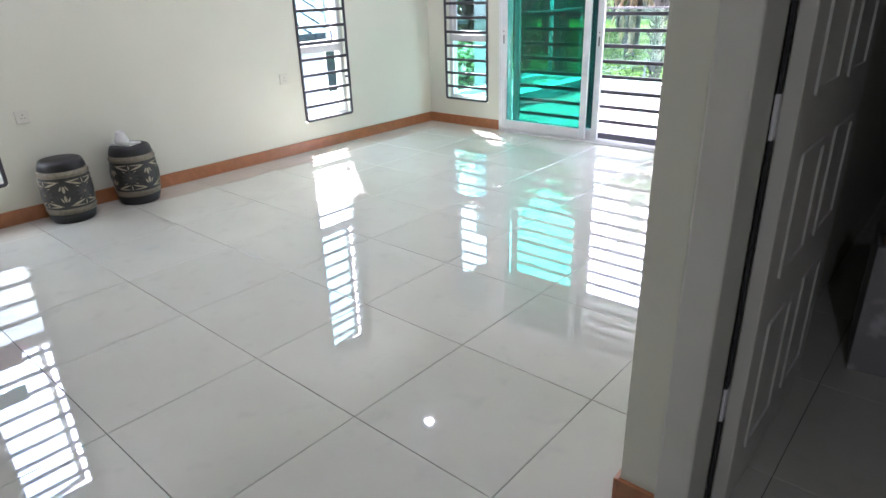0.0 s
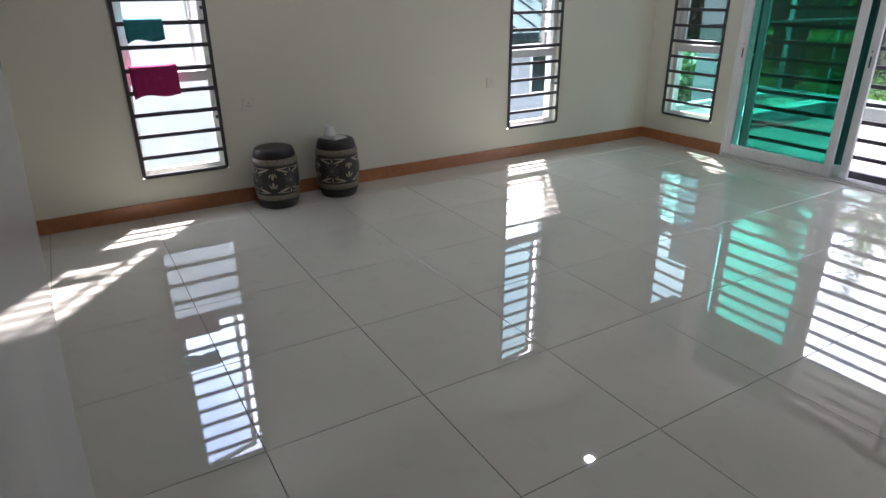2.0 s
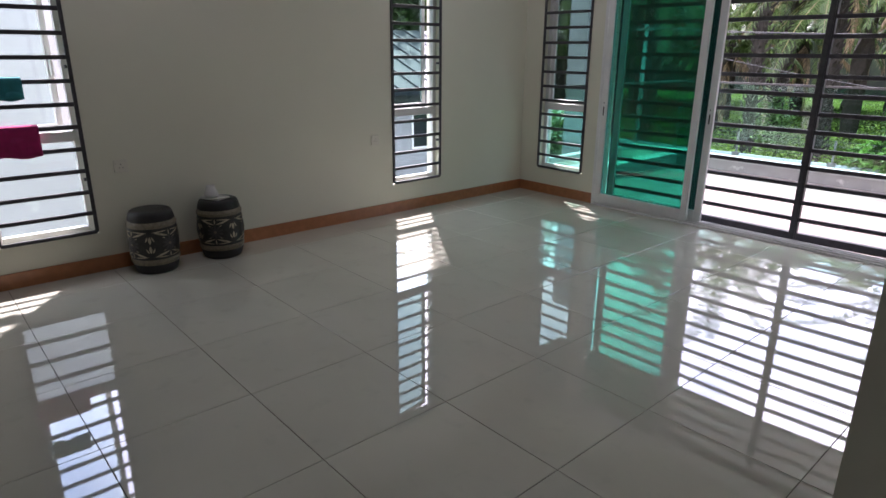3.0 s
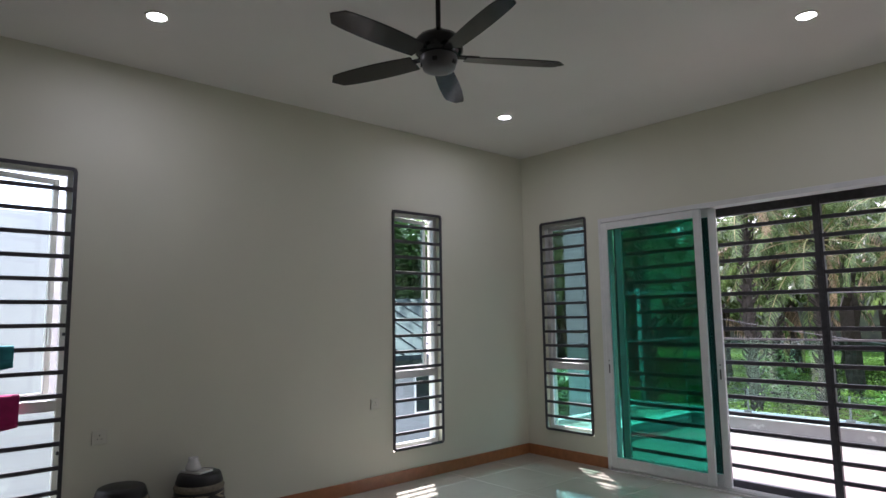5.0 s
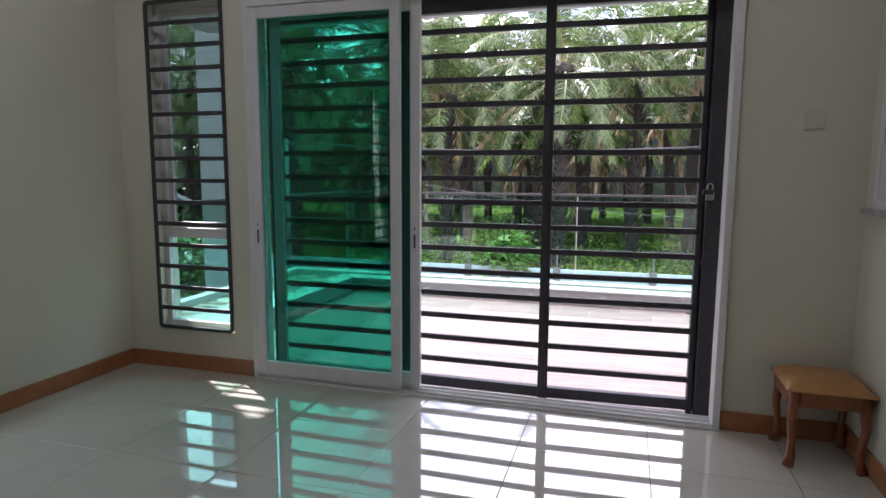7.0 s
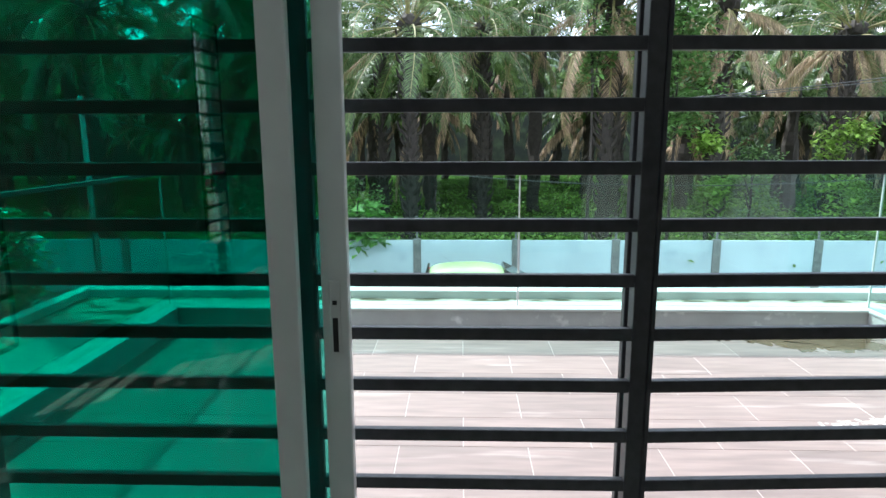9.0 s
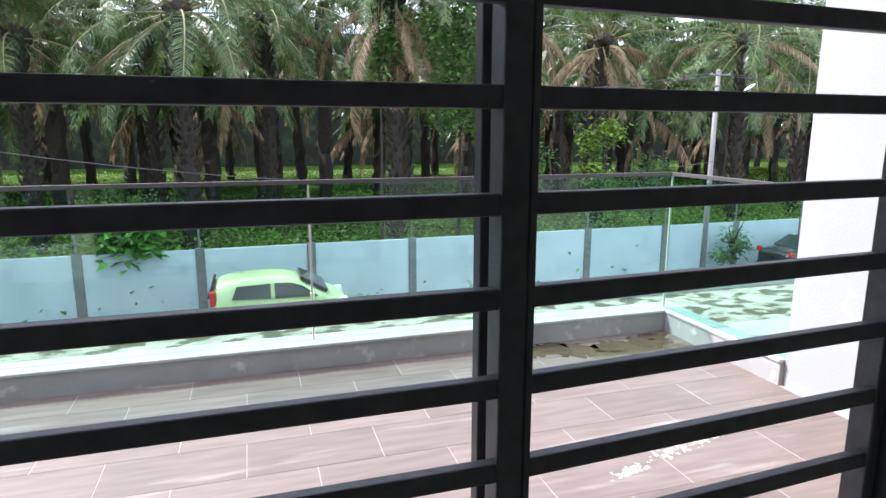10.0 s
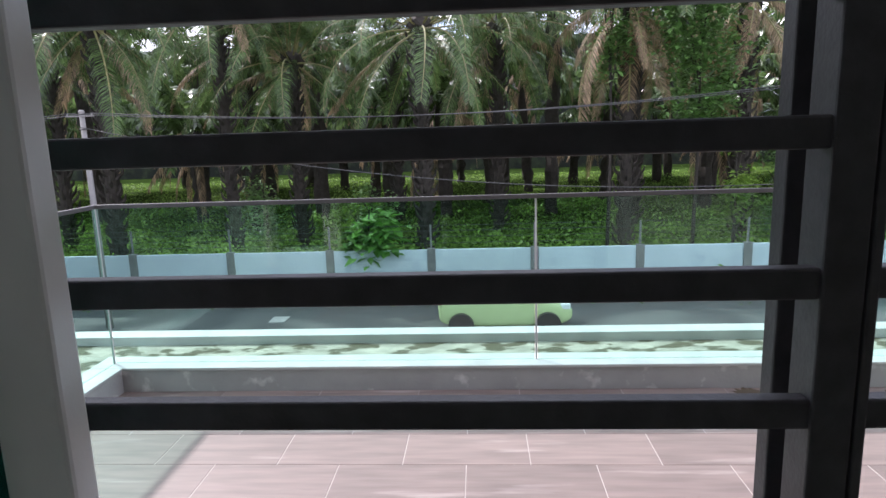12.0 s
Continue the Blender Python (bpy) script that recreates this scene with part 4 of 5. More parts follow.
# ---- parked cars ----
def car(x, y, label, paint, length, sedan=False):
    """A small car, nose towards +x; local origin under the middle."""
    c = thing("car", label, "car", "", (x, y, GZ))
    c.scale = (1.07, 1.07, 1.07)
    h = 1.47 if not sedan else 1.43
    L = length / 2
    belt = 0.9
    # station along x: low edge, shoulder height, roof height, half width at the sill, at the shoulder, at the roof
    if sedan:
        st = [(-L, .4, .75, .78, .6, .62, .5), (-L + .12, .25, .93, .98, .74, .76, .55), (-L + .85, .2, .95, 1.02, .8, .8, .6), (-L + 1.45, .2, .93, h, .8, .8, .58), (-.1, .2, .92, h, .8, .8, .6), (.55, .2, .9, h - .06, .8, .8, .58), (1.25, .2, .87, .93, .8, .8, .6), (L - .35, .22, .78, .82, .76, .76, .5), (L - .05, .3, .6, .63, .6, .62, .45), (L, .42, .52, .53, .5, .5, .4)]
    else:
        st = [(-L, .42, .8, .95, .6, .66, .52), (-L + .1, .28, .95, 1.25, .74, .76, .58), (-L + .35, .22, .96, h - .06, .78, .79, .55), (-.75, .2, .95, h, .8, .8, .56), (-.05, .2, .93, h, .8, .8, .57), (.4, .2, .91, h - .08, .8, .8, .56), (1.12, .2, .9, .98, .8, .79, .6), (L - .35, .22, .82, .88, .77, .76, .55), (L - .07, .3, .66, .7, .64, .66, .5), (L, .4, .55, .56, .5, .52, .42)]
    bm = bmesh.new()
    rings = []
    for sx, lo, sho, rf, w0, w1, w2 in st:
        half = [(w0 * .92, lo), (w0, lo + .1), (w1 + .015, (lo + sho) / 2 + .08), (w1, sho), ((w1 + w2) / 2, sho + (rf - sho) * .55), (w2, sho + (rf - sho) * .92), (w2 * .6, rf)]
        rings.append([bm.verts.new((sx, s * w, z)) for s, seq in ((-1, half), (1, half[::-1])) for w, z in seq])
    n = len(rings[0])
    for a, b in zip(rings, rings[1:]):
        for k in range(n):
            bm.faces.new((a[k], a[(k + 1) % n], b[(k + 1) % n], b[k]))
    bm.faces.new(rings[0])
    bm.faces.new(rings[-1][::-1])
    body = part("body", bm, paint, c, smooth=True)
    md = body.modifiers.new("round", "SUBSURF")
    md.levels = md.render_levels = 2

    def glass(name, pts, off):
        v = [Vector(p) for p in pts]
        nrm = (v[1] - v[0]).cross(v[2] - v[0]).normalized() * off
        bm = bmesh.new()
        a = [bm.verts.new(p + nrm) for p in v]
        b = [bm.verts.new(p - nrm * 2) for p in v]
        bm.faces.new(a)
        bm.faces.new(b[::-1])
        for k in range(len(v)):
            bm.faces.new((a[k], b[k], b[(k + 1) % len(v)], a[(k + 1) % len(v)]))
        part(name, bm, M_CARGLASS, c, "dark glass")
    for s in (-1, 1):
        ys, yr = s * .812, s * .69
        if not sedan:
            glass("side_window", [(-1.2, ys, .99), (-.28, ys, .96), (-.28, yr, 1.31), (-1.08, yr, 1.28)], .012)
            glass("side_window", [(-.18, ys, .955), (.88, ys * .99, .94), (.5, s * .69, 1.2), (.22, yr, 1.3), (-.18, yr, 1.315)], .012)
        else:
            glass("side_window", [(-.95, ys, .97), (-.2, ys, .95), (-.2, yr, 1.3), (-.6, yr, 1.29)], .012)
            glass("side_window", [(-.1, ys, .945), (.98, ys, .92), (.5, yr, 1.28), (-.1, yr, 1.3)], .012)
        part("wing_mirror", bm_box(.66, .78, s * .8, s * .96, .95, 1.06, .03), paint, c)
        for hx in (-.45, .42):
            part("door_handle", bm_box(hx - .09, hx + .09, s * .812, s * .84, .79, .815, .008), paint, c)
        part("tail_lamp", bm_box(-L + .04, -L + .2, s * .62, s * .76, .82, 1.2 if not sedan else 1.0, .03), M_TAIL, c, "red tail lamp")
        part("headlight", bm_box(L - .38, L - .1, s * .5, s * .74, .66, .82, .04), M_HEAD, c, "clear headlight")
    if sedan:
        glass("windscreen", [(.62, -.62, 1.33), (.62, .62, 1.33), (1.2, .68, .97), (1.2, -.68, .97)], .02)
        glass("rear_screen", [(-.78, -.6, 1.36), (-.78, .6, 1.36), (-1.4, .62, 1.04), (-1.4, -.62, 1.04)], .02)
    else:
        glass("windscreen", [(.46, -.55, 1.37), (.46, .55, 1.37), (1.1, .7, 1.01), (1.1, -.7, 1.01)], .03)
        glass("rear_screen", [(-L + .12, -.58, 1.36), (-L + .12, .58, 1.36), (-L + .0, .62, 1.02), (-L + .0, -.62, 1.02)], .02)
    for wx in (-L + .62, L - .68):
        for s in (-1, 1):
            bm = bm_lathe([(.17, -.09), (.27, -.09), (.285, -.05), (.285, .05), (.27, .09), (.17, .09)], 28)
            bmesh.ops.rotate(bm, cent=(0, 0, 0), matrix=Matrix.Rotation(radians(90), 3, "X"), verts=bm.verts)
            wh = part("wheel", bm_move(bm, wx, s * .75, .285), M_RUBBER, c, "black tyre", True)
            bm = bm_lathe([(0, .05), (.06, .055), (.16, .03), (.172, .06), (.172, -.08), (0, -.08)], 28)
            bmesh.ops.rotate(bm, cent=(0, 0, 0), matrix=Matrix.Rotation(radians(90 * s), 3, "X"), verts=bm.verts)
            part("rim", bm_move(bm, wx, s * .77, .285), M_STEEL, wh, "alloy rim", True)
            bm = bm_lathe([(0, -.2), (.33, -.2), (.33, .075), (0, .075)], 28)
            bmesh.ops.rotate(bm, cent=(0, 0, 0), matrix=Matrix.Rotation(radians(90 * s), 3, "X"), verts=bm.verts)
            part("wheel_arch", bm_move(bm, wx, s * .735, .3), M_DARK, c)
    part("aerial", bm_tube([(-.9, 0, h - .01), (-1.2, 0, h + .2)], .004, 5), M_DARK, c)
    return c


car(3.05, 16.65, "pale green hatchback car parked along the wall", M_CARGREEN, 3.5)
car(23.1, 17.3, "black saloon car parked along the wall", M_CARBLACK, 4.2, True)


# ---- poles, lamp and cables ----
def utility_pole(x, y, top, label):
    p = thing("utility_pole", label, "utility pole", "roadside poles", (x, y, GZ))
    h = top - GZ
    part("shaft", bm_tube([(0, 0, -0.3), (0, 0, h)], [0.105, 0.07], 14), M_POLE, p, smooth=True)
    part("cap", bm_lathe([(0.085, h - 0.02), (0.085, h + 0.02), (0.05, h + 0.06), (0, h + 0.06)], 14), M_POLE, p, smooth=True)
    part("cross_arm", bm_box(-0.42, 0.42, -0.115, -0.075, h - 0.14, h - 0.1, 0.008), M_POLE, p)
    for z in (0.5, 1.0):
        part("clamp", bm_lathe([(0.085, h - z), (0.1, h - z), (0.1, h - z + 0.035), (0.085, h - z + 0.035)], 14), M_POST, p, smooth=True)
    for sx in (-0.36, 0.36):
        part("insulator", bm_move(bm_lathe([(0, 0), (0.022, 0), (0.028, 0.02), (0.014, 0.05), (0, 0.055)], 10), sx, -0.1, h - 0.1), M_POLE, p, smooth=True)
    return p


PY = 17.0
utility_pole(-8.9, PY, 2.38, "grey concrete utility pole with a short cross arm")
p2 = utility_pole(17.85, PY + 0.4, 3.34, "tall concrete pole carrying a street lamp")
part("lamp_arm", bm_tube([(0.08, -0.04, 6.2), (0.45, -0.1, 6.42), (0.95, -0.17, 6.72)], 0.026, 8), M_WOOD, p2, "rusty curved arm", True)
bm = bmesh.new()
bmesh.ops.create_icosphere(bm, subdivisions=3, radius=1, matrix=pose(1.18, -0.2, 6.87, 0, -32, -12) @ Matrix.Diagonal((0.23, 0.085, 0.055, 1)))
part("lamp_head", bm, M_CERAMIC, p2, "pale lamp housing", True)
utility_pole(-42, PY, 2.6, "distant grey concrete utility pole")
utility_pole(46, PY + 1.2, 3.6, "distant grey concrete utility pole")


def cable(a, b, sag, label="thin dark overhead cable"):
    pts = [Vector(a).lerp(Vector(b), i / 24) - Vector((0, 0, sag * 4 * (i / 24) * (1 - i / 24))) for i in range(25)]
    cb = thing("overhead_cable", label, "cable", "overhead cables")
    part("strand", bm_tube(pts, 0.013, 5), M_WIRE, cb, smooth=True)


for dx, z in ((-0.36, 0.0), (0.36, 0.0)):
    cable((-8.9 + dx, PY - 0.1, 2.34), (17.85 + dx, PY + 0.3, 3.26), 0.75)
    cable((17.85 + dx, PY + 0.3, 3.26), (46 + dx, PY + 1.1, 3.52), 0.7)
    cable((-42 + dx, PY - 0.1, 2.34), (-8.9 + dx, PY - 0.1, 2.34), 0.8)
cable((-8.9, PY - 0.12, 1.95), (17.85, PY + 0.28, 0.3), 1.2)
cable((17.85, PY + 0.28, 2.1), (46, PY + 1, 2.0), 0.8)
cover = tagged(obj("drain_cover", bm_box(-4.1, -3.6, 17.3, 17.9, GZ, GZ + 0.02, 0.005), M_CURB), "pale concrete drain cover set in the road", "drain cover")


# ---- oil palms ----
def frond_arrays(length, rise, droop, seed, leaf_len, hang, n=58, wide=0.034):
    """Stalk and leaflets of a frond that leaves the crown along +x."""
    rnd = random.Random(seed)
    pts, ang, p = [], rise, Vector((0, 0, 0))
    step = length / 14
    for i in range(15):
        pts.append(p.copy())
        p = p + Vector((math.cos(ang), 0, math.sin(ang))) * step
        ang = max(-1.5, ang - droop / 14 * (0.35 + 1.3 * i / 14))
    lv, lf = [], []
    for i in range(n):
        s = 0.16 + 0.84 * i / (n - 1)
        q = s * 14
        k = min(13, int(q))
        c = pts[k].lerp(pts[k + 1], q - k)
        t = (pts[k + 1] - pts[k]).normalized()
        up = Vector((0, 1, 0)).cross(t) * -1
        ll = leaf_len * (0.35 + 0.65 * math.sin(math.pi * min(1, 0.15 + s * 0.8)))
        for side in (-1, 1):
            a = rnd.uniform(-0.12, 0.12)
            d = (Vector((0, side, 0)) * (0.86 - 0.3 * hang) + t * (0.5 + a) + up * rnd.uniform(-0.1, 0.35) * (1 - hang) + Vector((0, 0, -0.9 * hang))).normalized()
            l1 = ll * rnd.uniform(0.8, 1.1)
            m = c + d * l1 * 0.5
            e = m + (d * 0.75 + Vector((0, 0, -0.5 - rnd.uniform(0, 0.5)))).normalized() * l1 * 0.5
            w = t * wide
            b = len(lv)
            lv += [c - w * 0.6, c + w * 0.6, m + w, m - w, e]
            lf += [(b, b + 1, b + 2, b + 3), (b + 3, b + 2, b + 4)]
    sv, sf = [], []
    for i, c in enumerate(pts):
        r = 0.05 * (1 - 0.85 * i / 14)
        sv += [c + Vector((0, r, 0)), c + Vector((0, 0, r)), c + Vector((0, -r, 0)), c + Vector((0, 0, -r))]
        if i:
            b = 4 * i
            sf += [(b - 4 + k, b - 4 + (k + 1) % 4, b + (k + 1) % 4, b + k) for k in range(4)]
    return sv, sf, lv, lf


def frond_mesh(name, arrays, stalk, leaf):
    sv, sf, lv, lf = arrays
    o = len(sv)
    me = bpy.data.meshes.new(name)
    me.from_pydata([tuple(v) for v in sv + lv], [], sf + [tuple(o + i for i in f) for f in lf])
    me.materials.append(stalk)
    me.materials.append(leaf)
    me.polygons.foreach_set("material_index", [0] * len(sf) + [1] * len(lf))
    return me


FRONDS = [frond_mesh("frond", frond_arrays(6.2, r, d, i, 0.95, 0.25, 92, 0.022), M_RACHIS, M_FROND) for i, (r, d) in enumerate(((1.35, 1.2), (1.05, 1.7), (0.72, 1.9), (0.38, 1.9), (0.02, 1.6), (-0.55, 1.0)))]
DRYS = [frond_mesh("dry_frond", frond_arrays(5.6, r, d, 20 + i, 0.9, 0.6, 84, 0.02), M_RACHIS, M_DRY) for i, (r, d) in enumerate(((-0.35, 1.3), (-0.85, 0.9), (-0.1, 2.2)))]


def trunk_bm(h, seed):
    rnd = random.Random(seed)
    bm = bm_tube([(0.05 * math.sin(z * 0.6 + seed), 0.05 * math.cos(z * 0.5), z) for z in (i * h / 10 for i in range(11))], [0.3 - 0.08 * i / 10 for i in range(11)], 12)
    for i in range(120):
        z = 0.4 + (h - 0.4) * i / 120
        a = i * 2.4 + rnd.uniform(-0.2, 0.2)
        d = Vector((math.cos(a), math.sin(a), 0))
        b = d * 0.22 + Vector((0, 0, z))
        s = rnd.uniform(0.6, 2.1)
        bm_tube([b, b + (d * 0.16 + Vector((0, 0, 0.14))) * s, b + (d * 0.2 + Vector((0, 0, 0.3))) * s], [0.1, 0.07, 0.03], 4, bm)
    return bm


TRUNKS = {}


def oil_palm(x, y, crown, seed, fronds=27, dry=7, classes=6, label="oil palm with arching green fronds and dry skirt"):
    rnd = random.Random(seed)
    p = thing("oil_palm", label, "palm tree", "oil palms", (x, y, GZ - 0.02), rnd.uniform(0, 360))
    h = crown - GZ
    tr = part("trunk", trunk_bm(h, seed), M_TRUNK, p)
    bm = bmesh.new()
    bmesh.ops.create_icosphere(bm, subdivisions=2, radius=0.55, matrix=Matrix.Translation((0, 0, h)) @ Matrix.Diagonal((1, 1, 0.9, 1)))
    for v in bm.verts:
        v.co += Vector((rnd.uniform(-.1, .1), rnd.uniform(-.1, .1), rnd.uniform(-.1, .1)))
    part("crown_heart", bm, M_TRUNK, p)
    for i in range(fronds):
        a = i * 137.5 + rnd.uniform(-12, 12)
        k = min(classes - 1, int(i / fronds * classes))
        f = new("frond", FRONDS[k])
        f.parent = p
        f.matrix_basis = pose(0, 0, h + 0.25 - 0.1 * k, 0, 0, a) @ pose(0.25, 0, 0, rnd.uniform(-14, 14), rnd.uniform(-7, 7), 0) @ Matrix.Scale(rnd.uniform(0.85, 1.1), 4)
    for i in range(dry):
        f = new("dry_frond", DRYS[i % 3])
        f.parent = p
        f.matrix_basis = pose(0, 0, h - 0.35, 0, 0, i * 137.5 + rnd.uniform(-25, 25)) @ pose(0.3, 0, 0, rnd.uniform(-25, 25), rnd.uniform(-22, 18), 0) @ Matrix.Scale(rnd.uniform(0.6, 1.15), 4)
    return p


for i, (px, py, pc, nd) in enumerate(((0, 27, 6, 2), (-6.8, 31, 5.3, 2), (8.8, 27, 7, 14), (21, 30, 6.1, 16), (-13.8, 26, 6.6, 3), (14.3, 28.5, 7.1, 15), (27.7, 27, 6.1, 4), (-21.9, 30, 5.8, 3), (35.1, 30, 6.2, 3), (3.5, 33.5, 7, 3), (-30.8, 27, 6.3, 3), (43.2, 27, 6.1, 3), (-10.6, 35, 6.8, 2), (11.4, 36, 7.8, 3), (23.9, 36, 7.6, 3), (-2.7, 38.5, 8, 2), (-9.4, 28.5, 8.1, 3), (-18.4, 29.5, 8.2, 3), (-26, 33, 8.4, 2))):
    palm = oil_palm(px, py, pc, 100 + i, 40 if nd < 8 else 22, nd, 6 if nd < 8 else 4)
    if i == 2:
        # two long withered fronds hang from this crown towards the road
        for turn, lean in ((205, 32), (262, 58)):
            f = new("dry_frond", DRYS[0])
            f.parent = palm
            f.matrix_basis = palm.matrix_basis.to_3x3().inverted().to_4x4() @ pose(0, 0, pc - GZ - 0.1, 0, 0, turn) @ pose(0.5, 0, 0, 0, lean, 0) @ Matrix.Scale(1.2, 4)

# farther rows of the plantation, one tangle
rnd = random.Random(5)
va, fa, vt, ft, vd, fd = [], [], [], [], [], []
dead = [frond_arrays(5.6, r, 1.0, 60 + i, 1.1, 0.85, 22, 0.1) for i, r in enumerate((-0.3, -0.9))]
sets = [frond_arrays(6.0, r, d, 50 + i, 1.2, 0.4, 24, 0.13) for i, (r, d) in enumerate(((1.2, 1.5), (0.7, 1.7), (0.2, 1.6)))]
for row in range(5):
    for col in range(-9, 13):
        x, y = col * 8.2 + (row % 2) * 4.1 + rnd.uniform(-1.2, 1.2), 42 + row * 7.5 + rnd.uniform(-1, 1)
        h = rnd.uniform(9.4, 13.4) if (row + col) % 2 else rnd.uniform(5.8, 8.6)
        b = len(vt)
        lean = rnd.uniform(-0.06, 0.06)
        for s in range(15):
            z = h * s / 14
            vt += [(x + lean * z + r * math.cos(a), y + r * math.sin(a), GZ + z) for r, a in ((rnd.uniform(0.3, 0.62), 2 * math.pi * k / 7) for k in range(7))]
        ft += [(b + 7 * s + k, b + 7 * s + (k + 1) % 7, b + 7 * s + 7 + (k + 1) % 7, b + 7 * s + 7 + k) for s in range(14) for k in range(7)]
        for i in range(4):
            sv, sf, lv, lf = dead[i % 2]
            m = pose(x + lean * h, y, GZ + h - 0.3, 0, 0, rnd.uniform(0, 360)) @ Matrix.Scale(rnd.uniform(0.8, 1.3), 4)
            b = len(vd)
            vd += [m @ v for v in lv]
            fd += [tuple(b + q for q in f) for f in lf]
        for i in range(28):
            sv, sf, lv, lf = sets[min(2, i // 10)]
            m = pose(x, y, GZ + h, 0, 0, i * 137.5 + rnd.uniform(-10, 10)) @ Matrix.Scale(rnd.uniform(0.9, 1.15), 4)
            b = len(va)
            va += [m @ v for v in lv]
            fa += [tuple(b + q for q in f) for f in lf]
grove = tagged(new("palm_grove"), "dense dark rows of distant oil palms", "palm grove", kind="stuff")
raw("grove_fronds", va, fa, M_FROND, grove)
raw("grove_trunks", vt, ft, M_TRUNK, grove)
raw("grove_dry_fronds", vd, fd, M_DRY, grove)
# Flat sheet behind the grove; the plantation's shade is put into its colour.
bd = tagged(obj("backdrop", bm_box(-160, 180, 96, 97, GZ - 1, 15.5), M_BACKDROP), "flat dark green sheet painted as shaded distant plantation", "backdrop", kind="structure")


# ---- undergrowth ----
def leaf_cloud(points, size, seed, tilt=0.8):
    """Many small pointed leaves, one at each point."""
    rn = np.random.RandomState(seed)
    n = len(points)
    p = np.array(points, float)
    a = rn.uniform(0, 2 * np.pi, n)
    e = rn.uniform(-0.6, 1.0, n) * tilt
    s = size * rn.uniform(0.6, 1.4, n)
    d = np.stack([np.cos(a) * np.cos(e), np.sin(a) * np.cos(e), np.sin(e)], 1) * s[:, None]
    w = np.stack([-np.sin(a), np.cos(a), rn.uniform(-0.4, 0.4, n)], 1) * (s * 0.32)[:, None]
    v = np.stack([p, p + d * 0.45 + w, p + d, p + d * 0.45 - w], 1)
    v[:, 2, 2] -= s * 0.25
    f = np.arange(4 * n).reshape(n, 4)
    return v.reshape(-1, 3).tolist(), f.tolist()


rn = np.random.RandomState(3)
pts = []
for i in range(3000):
    y = 20.6 + 58 * rn.rand() ** 1.6
    x = rn.uniform(-30, 48) * (0.6 + y / 60)
    hh = 0.25 + 0.65 * rn.rand() ** 3 * (1.2 if y < 30 else 0.8)
    n = 95 if y < 34 else 28
    q = rn.normal(0, 1, (n, 3)) * np.array([0.75, 0.75, 0.4 * hh]) + np.array([x, y, GZ + hh * 0.6])
    q[:, 2] = np.maximum(q[:, 2], GZ)
    pts.append(q)
pts = np.concatenate(pts)
v, f = leaf_cloud(pts, 0.2, 1, 1.2)
under = tagged(new("undergrowth"), "bright green weedy undergrowth below the palms", "undergrowth", kind="stuff")
raw("weeds", v, f, M_UNDER, under)


def creeper(name, x, y, z0, z1, spread, n, seed, mat, label, size=0.3):
    rn = np.random.RandomState(seed)
    t = thing(name, label, "creeper" if name == "creeper" else "shrub", "", (x, y, GZ))
    blobs = []
    k = max(5, n // 160)
    for i in range(k):
        c = np.array([rn.normal(0, spread * 0.5), rn.normal(0, spread * 0.4), rn.uniform(z0, z1) - GZ])
        blobs.append(c + rn.normal(0, 1, (n // k, 3)) * np.array([spread * 0.33, spread * 0.33, spread * 0.3]))
    q = np.concatenate(blobs)
    q[:, 2] = np.maximum(q[:, 2], 0.05)
    v, f = leaf_cloud(q, size, seed, 0.9)
    raw("foliage", v, f, mat, t)
    part("stem", bm_tube([(0, 0, 0), (0.1, 0.05, (z1 - GZ) * 0.4), (-0.05, 0, (z1 - GZ) * 0.95)], [0.09, 0.06, 0.02], 7), M_TRUNK, t)
    for i in range(4):
        a = i * 1.7
        zz = (z0 - GZ) + (z1 - z0) * (0.1 + 0.2 * i)
        part("branch", bm_tube([(0, 0, zz * 0.8), (0.3 * spread * math.cos(a), 0.3 * spread * math.sin(a), zz + 0.3), (0.6 * spread * math.cos(a), 0.6 * spread * math.sin(a), zz + 0.7)], [0.04, 0.03, 0.01], 6), M_TRUNK, t)


creeper("creeper", 11.13, 25.2, 1.6, 8.4, 1.6, 4600, 4, M_CREEPER, "dense green creeper climbing over a palm", 0.26)
creeper("creeper", 7.81, 25.9, 4.0, 8.5, 1.1, 1800, 6, M_CREEPER, "green creeper hanging in a palm crown", 0.26)
creeper("creeper", 12.45, 24.5, -3.2, 1.4, 0.8, 1200, 8, M_UNDER, "yellow-green creeper on a palm trunk", 0.25)
creeper("creeper", 18.24, 25, -2.5, 1.8, 0.95, 1300, 12, M_UNDER, "yellow-green creeper on a palm trunk", 0.25)
for i, (tx, ty, tz) in enumerate(((-3.2, 31, -0.9), (17.2, 31, 0.6), (23.6, 28.5, 0.2), (-8.6, 30.5, -0.4))):
    creeper("thicket", tx, ty, -3.5, tz, 1.15, 1000, 40 + i, M_CREEPER, "leafy green thicket between the palm trunks", 0.22)
creeper("broadleaf_shrub", -1.3, 19.55, -2.35, -1.15, 0.8, 520, 9, M_LEAF, "broadleaf shrub leaning over the boundary wall", 0.42)
creeper("small_shrub", 19.85, 18.2, -3.5, -2.3, 0.6, 420, 10, M_CREEPER, "dark green shrub by the boundary wall", 0.22)

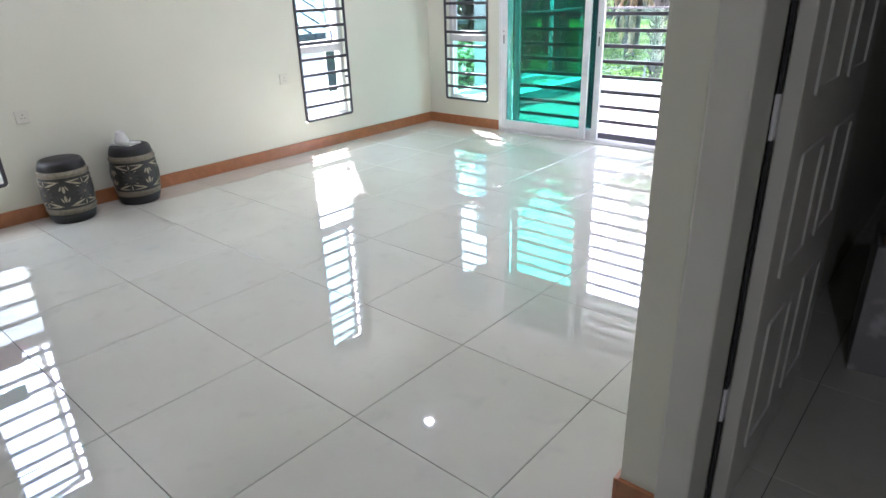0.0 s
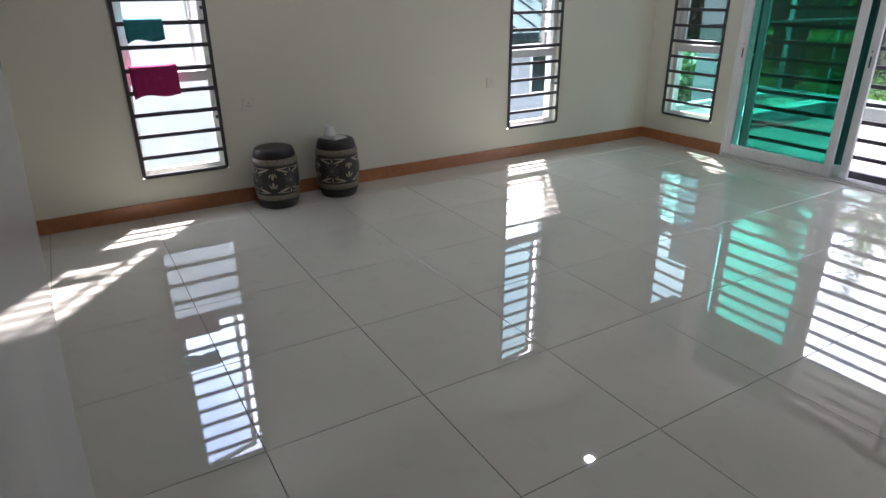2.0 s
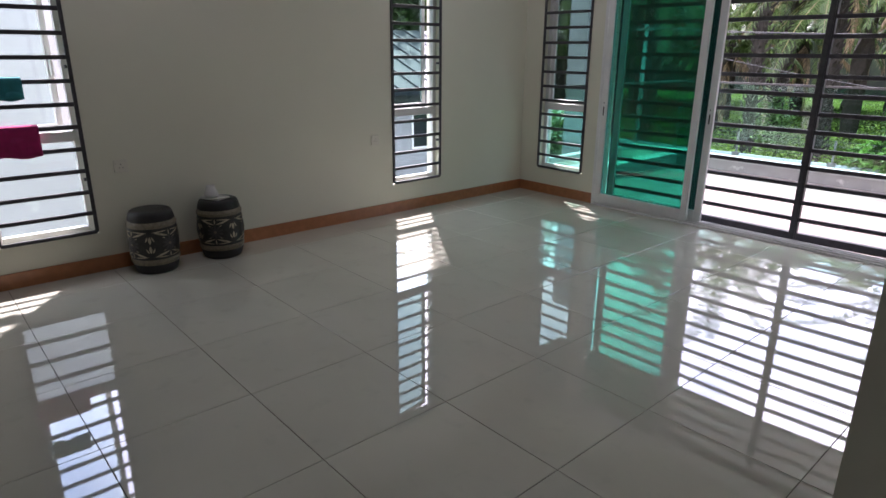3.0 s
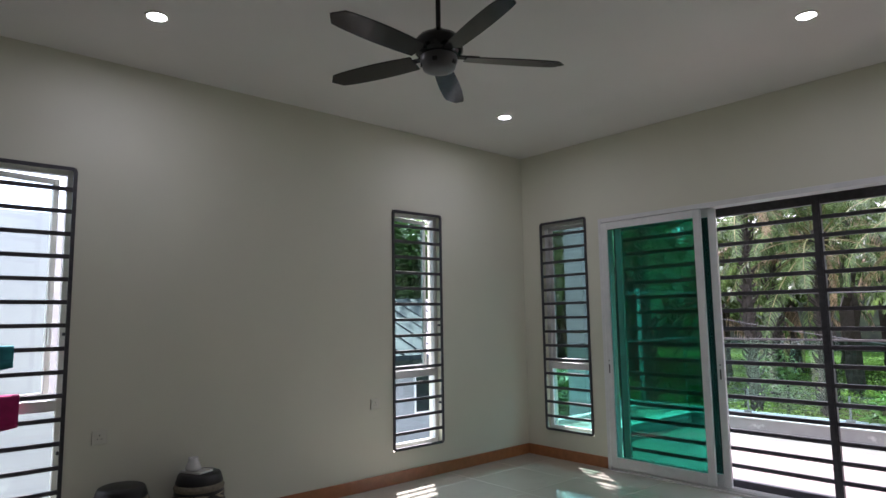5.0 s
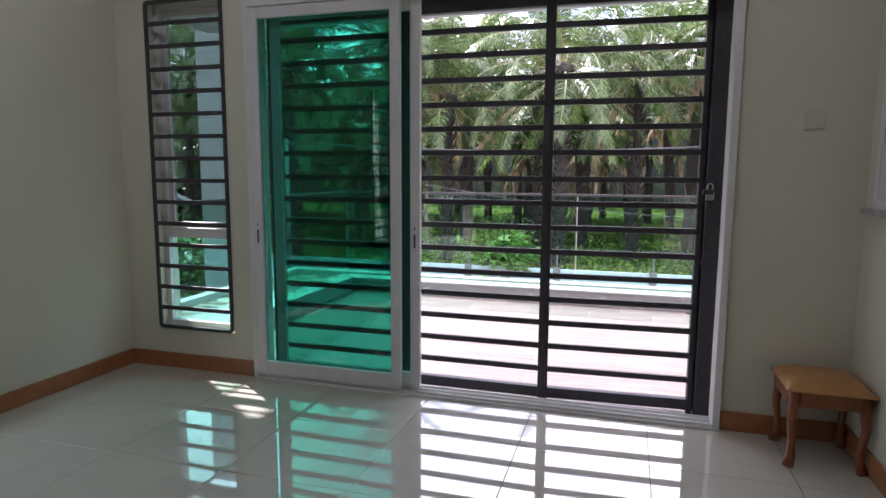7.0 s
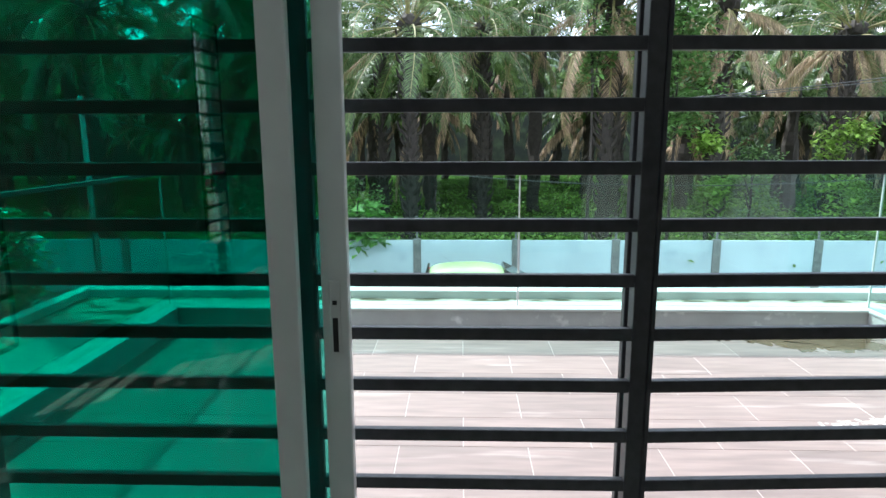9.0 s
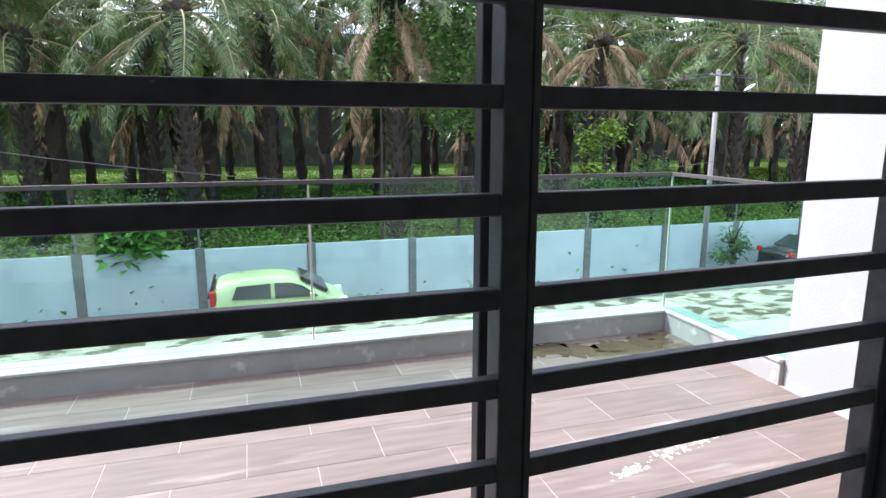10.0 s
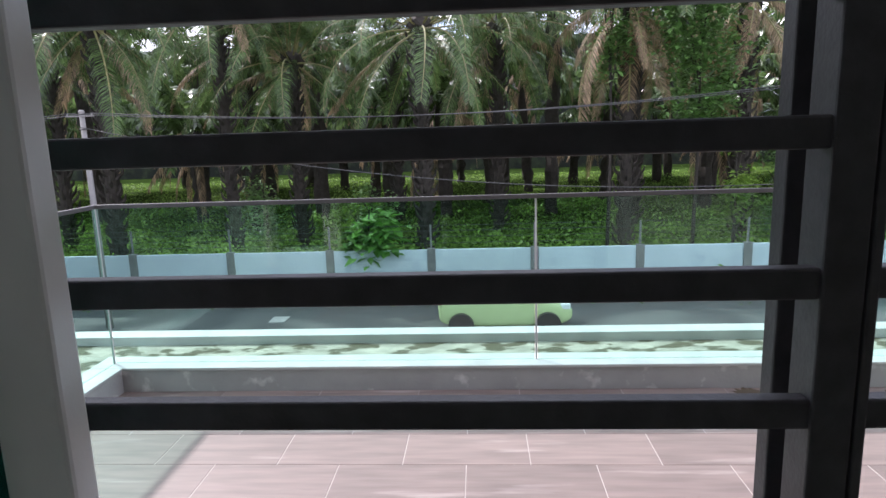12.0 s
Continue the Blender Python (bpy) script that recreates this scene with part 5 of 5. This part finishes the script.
# ---- what stands beyond the west windows ----
tagged(obj("side_wall", bm_box(-3.7, -3.5, -10, -2.6, GZ, 2.6), M_EXT), "plain white neighbouring side wall", "wall", kind="structure")
nb = thing("neighbour_house", "white neighbouring house with grey sheet roof", "house", "", (-11.5, 6.5, GZ))
part("wall", bm_box(-4, 2.6, -2, 3.8, -0.1, 4.6), M_NEIGH, nb)
bm = bmesh.new()
for x0, z0, x1, z1 in ((-4.6, 4.4, -0.7, 6.0), (-0.7, 6.0, 3.3, 4.4)):
    vs = [bm.verts.new(p) for p in ((x0, -2.6, z0), (x1, -2.6, z1), (x1, 4.4, z1), (x0, 4.4, z0), (x0, -2.6, z0 + 0.12), (x1, -2.6, z1 + 0.12), (x1, 4.4, z1 + 0.12), (x0, 4.4, z0 + 0.12))]
    for q in ((0, 1, 2, 3), (4, 7, 6, 5), (0, 4, 5, 1), (1, 5, 6, 2), (2, 6, 7, 3), (3, 7, 4, 0)):
        bm.faces.new([vs[k] for k in q])
roof = part("roof", bm, M_ROOF, nb, "grey roof sheet")
for k in range(11):
    y = -2.4 + 0.64 * k
    part("roof_rib", bm_tube([(-0.7, y, 6.14), (3.3, y, 4.54)], 0.03, 4), M_ROOF, roof)
for y in (-0.9, 1.6):
    for z in (0.7, 2.9):
        w = part("window", bm_box(2.58, 2.64, y, y + 1.3, z, z + 1.2, 0.01), M_ALU, nb, "dark glazed window")
        for q in (0.05, 0.68):
            part("pane", bm_box(2.641, 2.65, y + q, y + q + 0.57, z + 0.06, z + 1.14), M_CARGLASS, w)
tagged(obj("side_boundary", bm_box(-4.6, -4.45, -2.5, 4.4, GZ, -1.4, 0.01), M_EXT), "white side boundary wall", "wall", kind="structure")


def broadleaf_tree(x, y, top, r, seed, label, low=0.5):
    t = thing("tree", label, "tree", "side yard trees", (x, y, GZ))
    h = top - GZ
    part("trunk", bm_tube([(0, 0, -0.1), (0.1, 0.05, h * 0.3), (0.05, -0.1, h * 0.6), (0, 0, h * 0.85)], [0.2, 0.16, 0.1, 0.04], 9), M_TRUNK, t, smooth=True)
    rn = np.random.RandomState(seed)
    blobs = []
    for i in range(22):
        a, q = rn.uniform(0, 6.28), r * rn.rand() ** 0.5 * 0.85
        c = np.array([q * math.cos(a), q * math.sin(a), h * rn.uniform(low, 1.0)])
        part("limb", bm_tube([(0, 0, h * 0.4), tuple(c * np.array([0.5, 0.5, 0.8])), tuple(c)], [0.06, 0.04, 0.015], 5), M_TRUNK, t)
        blobs.append(c + rn.normal(0, 1, (560, 3)) * r * np.array([0.25, 0.25, 0.18]))
    v, f = leaf_cloud(np.concatenate(blobs), 0.22 if r < 2 else 0.3, seed, 0.9)
    raw("crown", v, f, M_CREEPER, t)


broadleaf_tree(-17.5, 8.5, 7.4, 3.4, 1, "leafy green tree behind the neighbouring house")
broadleaf_tree(-9.0, 1.5, 0.4, 1.6, 2, "young leafy tree in the side yard")
broadleaf_tree(-16.5, 13.5, 5.0, 2.4, 3, "leafy green tree behind the neighbouring house")
broadleaf_tree(-17, 15, 6.5, 3.0, 6, "leafy green tree behind the neighbouring house")
broadleaf_tree(-6.6, 8.8, -0.4, 1.2, 4, "leafy yellow-green bush in the side yard")


# ---- floor tiles, laid last ----
def tile_mesh(name, w, d, t, gap, mat, side):
    bm = bmesh.new()
    e = 0.0012
    lo = [bm.verts.new((x, y, -t)) for x, y in ((gap, side), (w - gap, side), (w - gap, d - side), (gap, d - side))]
    mid = [bm.verts.new((v.co.x, v.co.y, -e)) for v in lo]
    hi = [bm.verts.new((v.co.x + (e if v.co.x < w / 2 else -e), v.co.y + (e if v.co.y < d / 2 else -e), 0)) for v in lo]
    for a, b in ((lo, mid), (mid, hi)):
        for k in range(4):
            bm.faces.new((a[k], a[(k + 1) % 4], b[(k + 1) % 4], b[k]))
    bm.faces.new(hi)
    bmesh.ops.recalc_face_normals(bm, faces=bm.faces)
    me = bpy.data.meshes.new(name)
    bm.to_mesh(me)
    bm.free()
    me.materials.append(mat)
    return me


def lay(parent, x0, x1, y0, y1, gx, gy, w, d, z, mat, gap, side, stagger=0.0, cap=300):
    """Tiles on a grid through (gx, gy), cut at the edges of the floor; each an object of its own."""
    made, n = {}, 0
    j0, j1 = math.floor((y0 - gy) / d), math.ceil((y1 - gy) / d)
    for j in range(j1 - 1, j0 - 1, -1):
        off = stagger * (j % 2)
        i0, i1 = math.floor((x0 - gx - off) / w), math.ceil((x1 - gx - off) / w)
        for i in range(i0, i1):
            ax, bx = max(x0, gx + off + i * w), min(x1, gx + off + (i + 1) * w)
            ay, by = max(y0, gy + j * d), min(y1, gy + (j + 1) * d)
            if bx - ax < 0.02 or by - ay < 0.02 or n >= cap:
                continue
            key = (round(bx - ax, 3), round(by - ay, 3))
            if key not in made:
                made[key] = tile_mesh("tile", key[0], key[1], 0.006 if mat is M_TILE else 0.002, gap, mat, side)
            piece("tile", made[key], parent, ax, ay, z)
            n += 1


lay(floor, 0, 7.2, -9.0, 0.0, 2.137, -3.54, 0.6, 0.6, 0.0, M_TILE, 0.0013, 0.0013)
lay(balc, 0.275, 5.135, TH, 2.905, 2.606, 2.085, 0.571, 0.285, BZ, M_PLANK, 0.002, 0.0008, 0.2855)
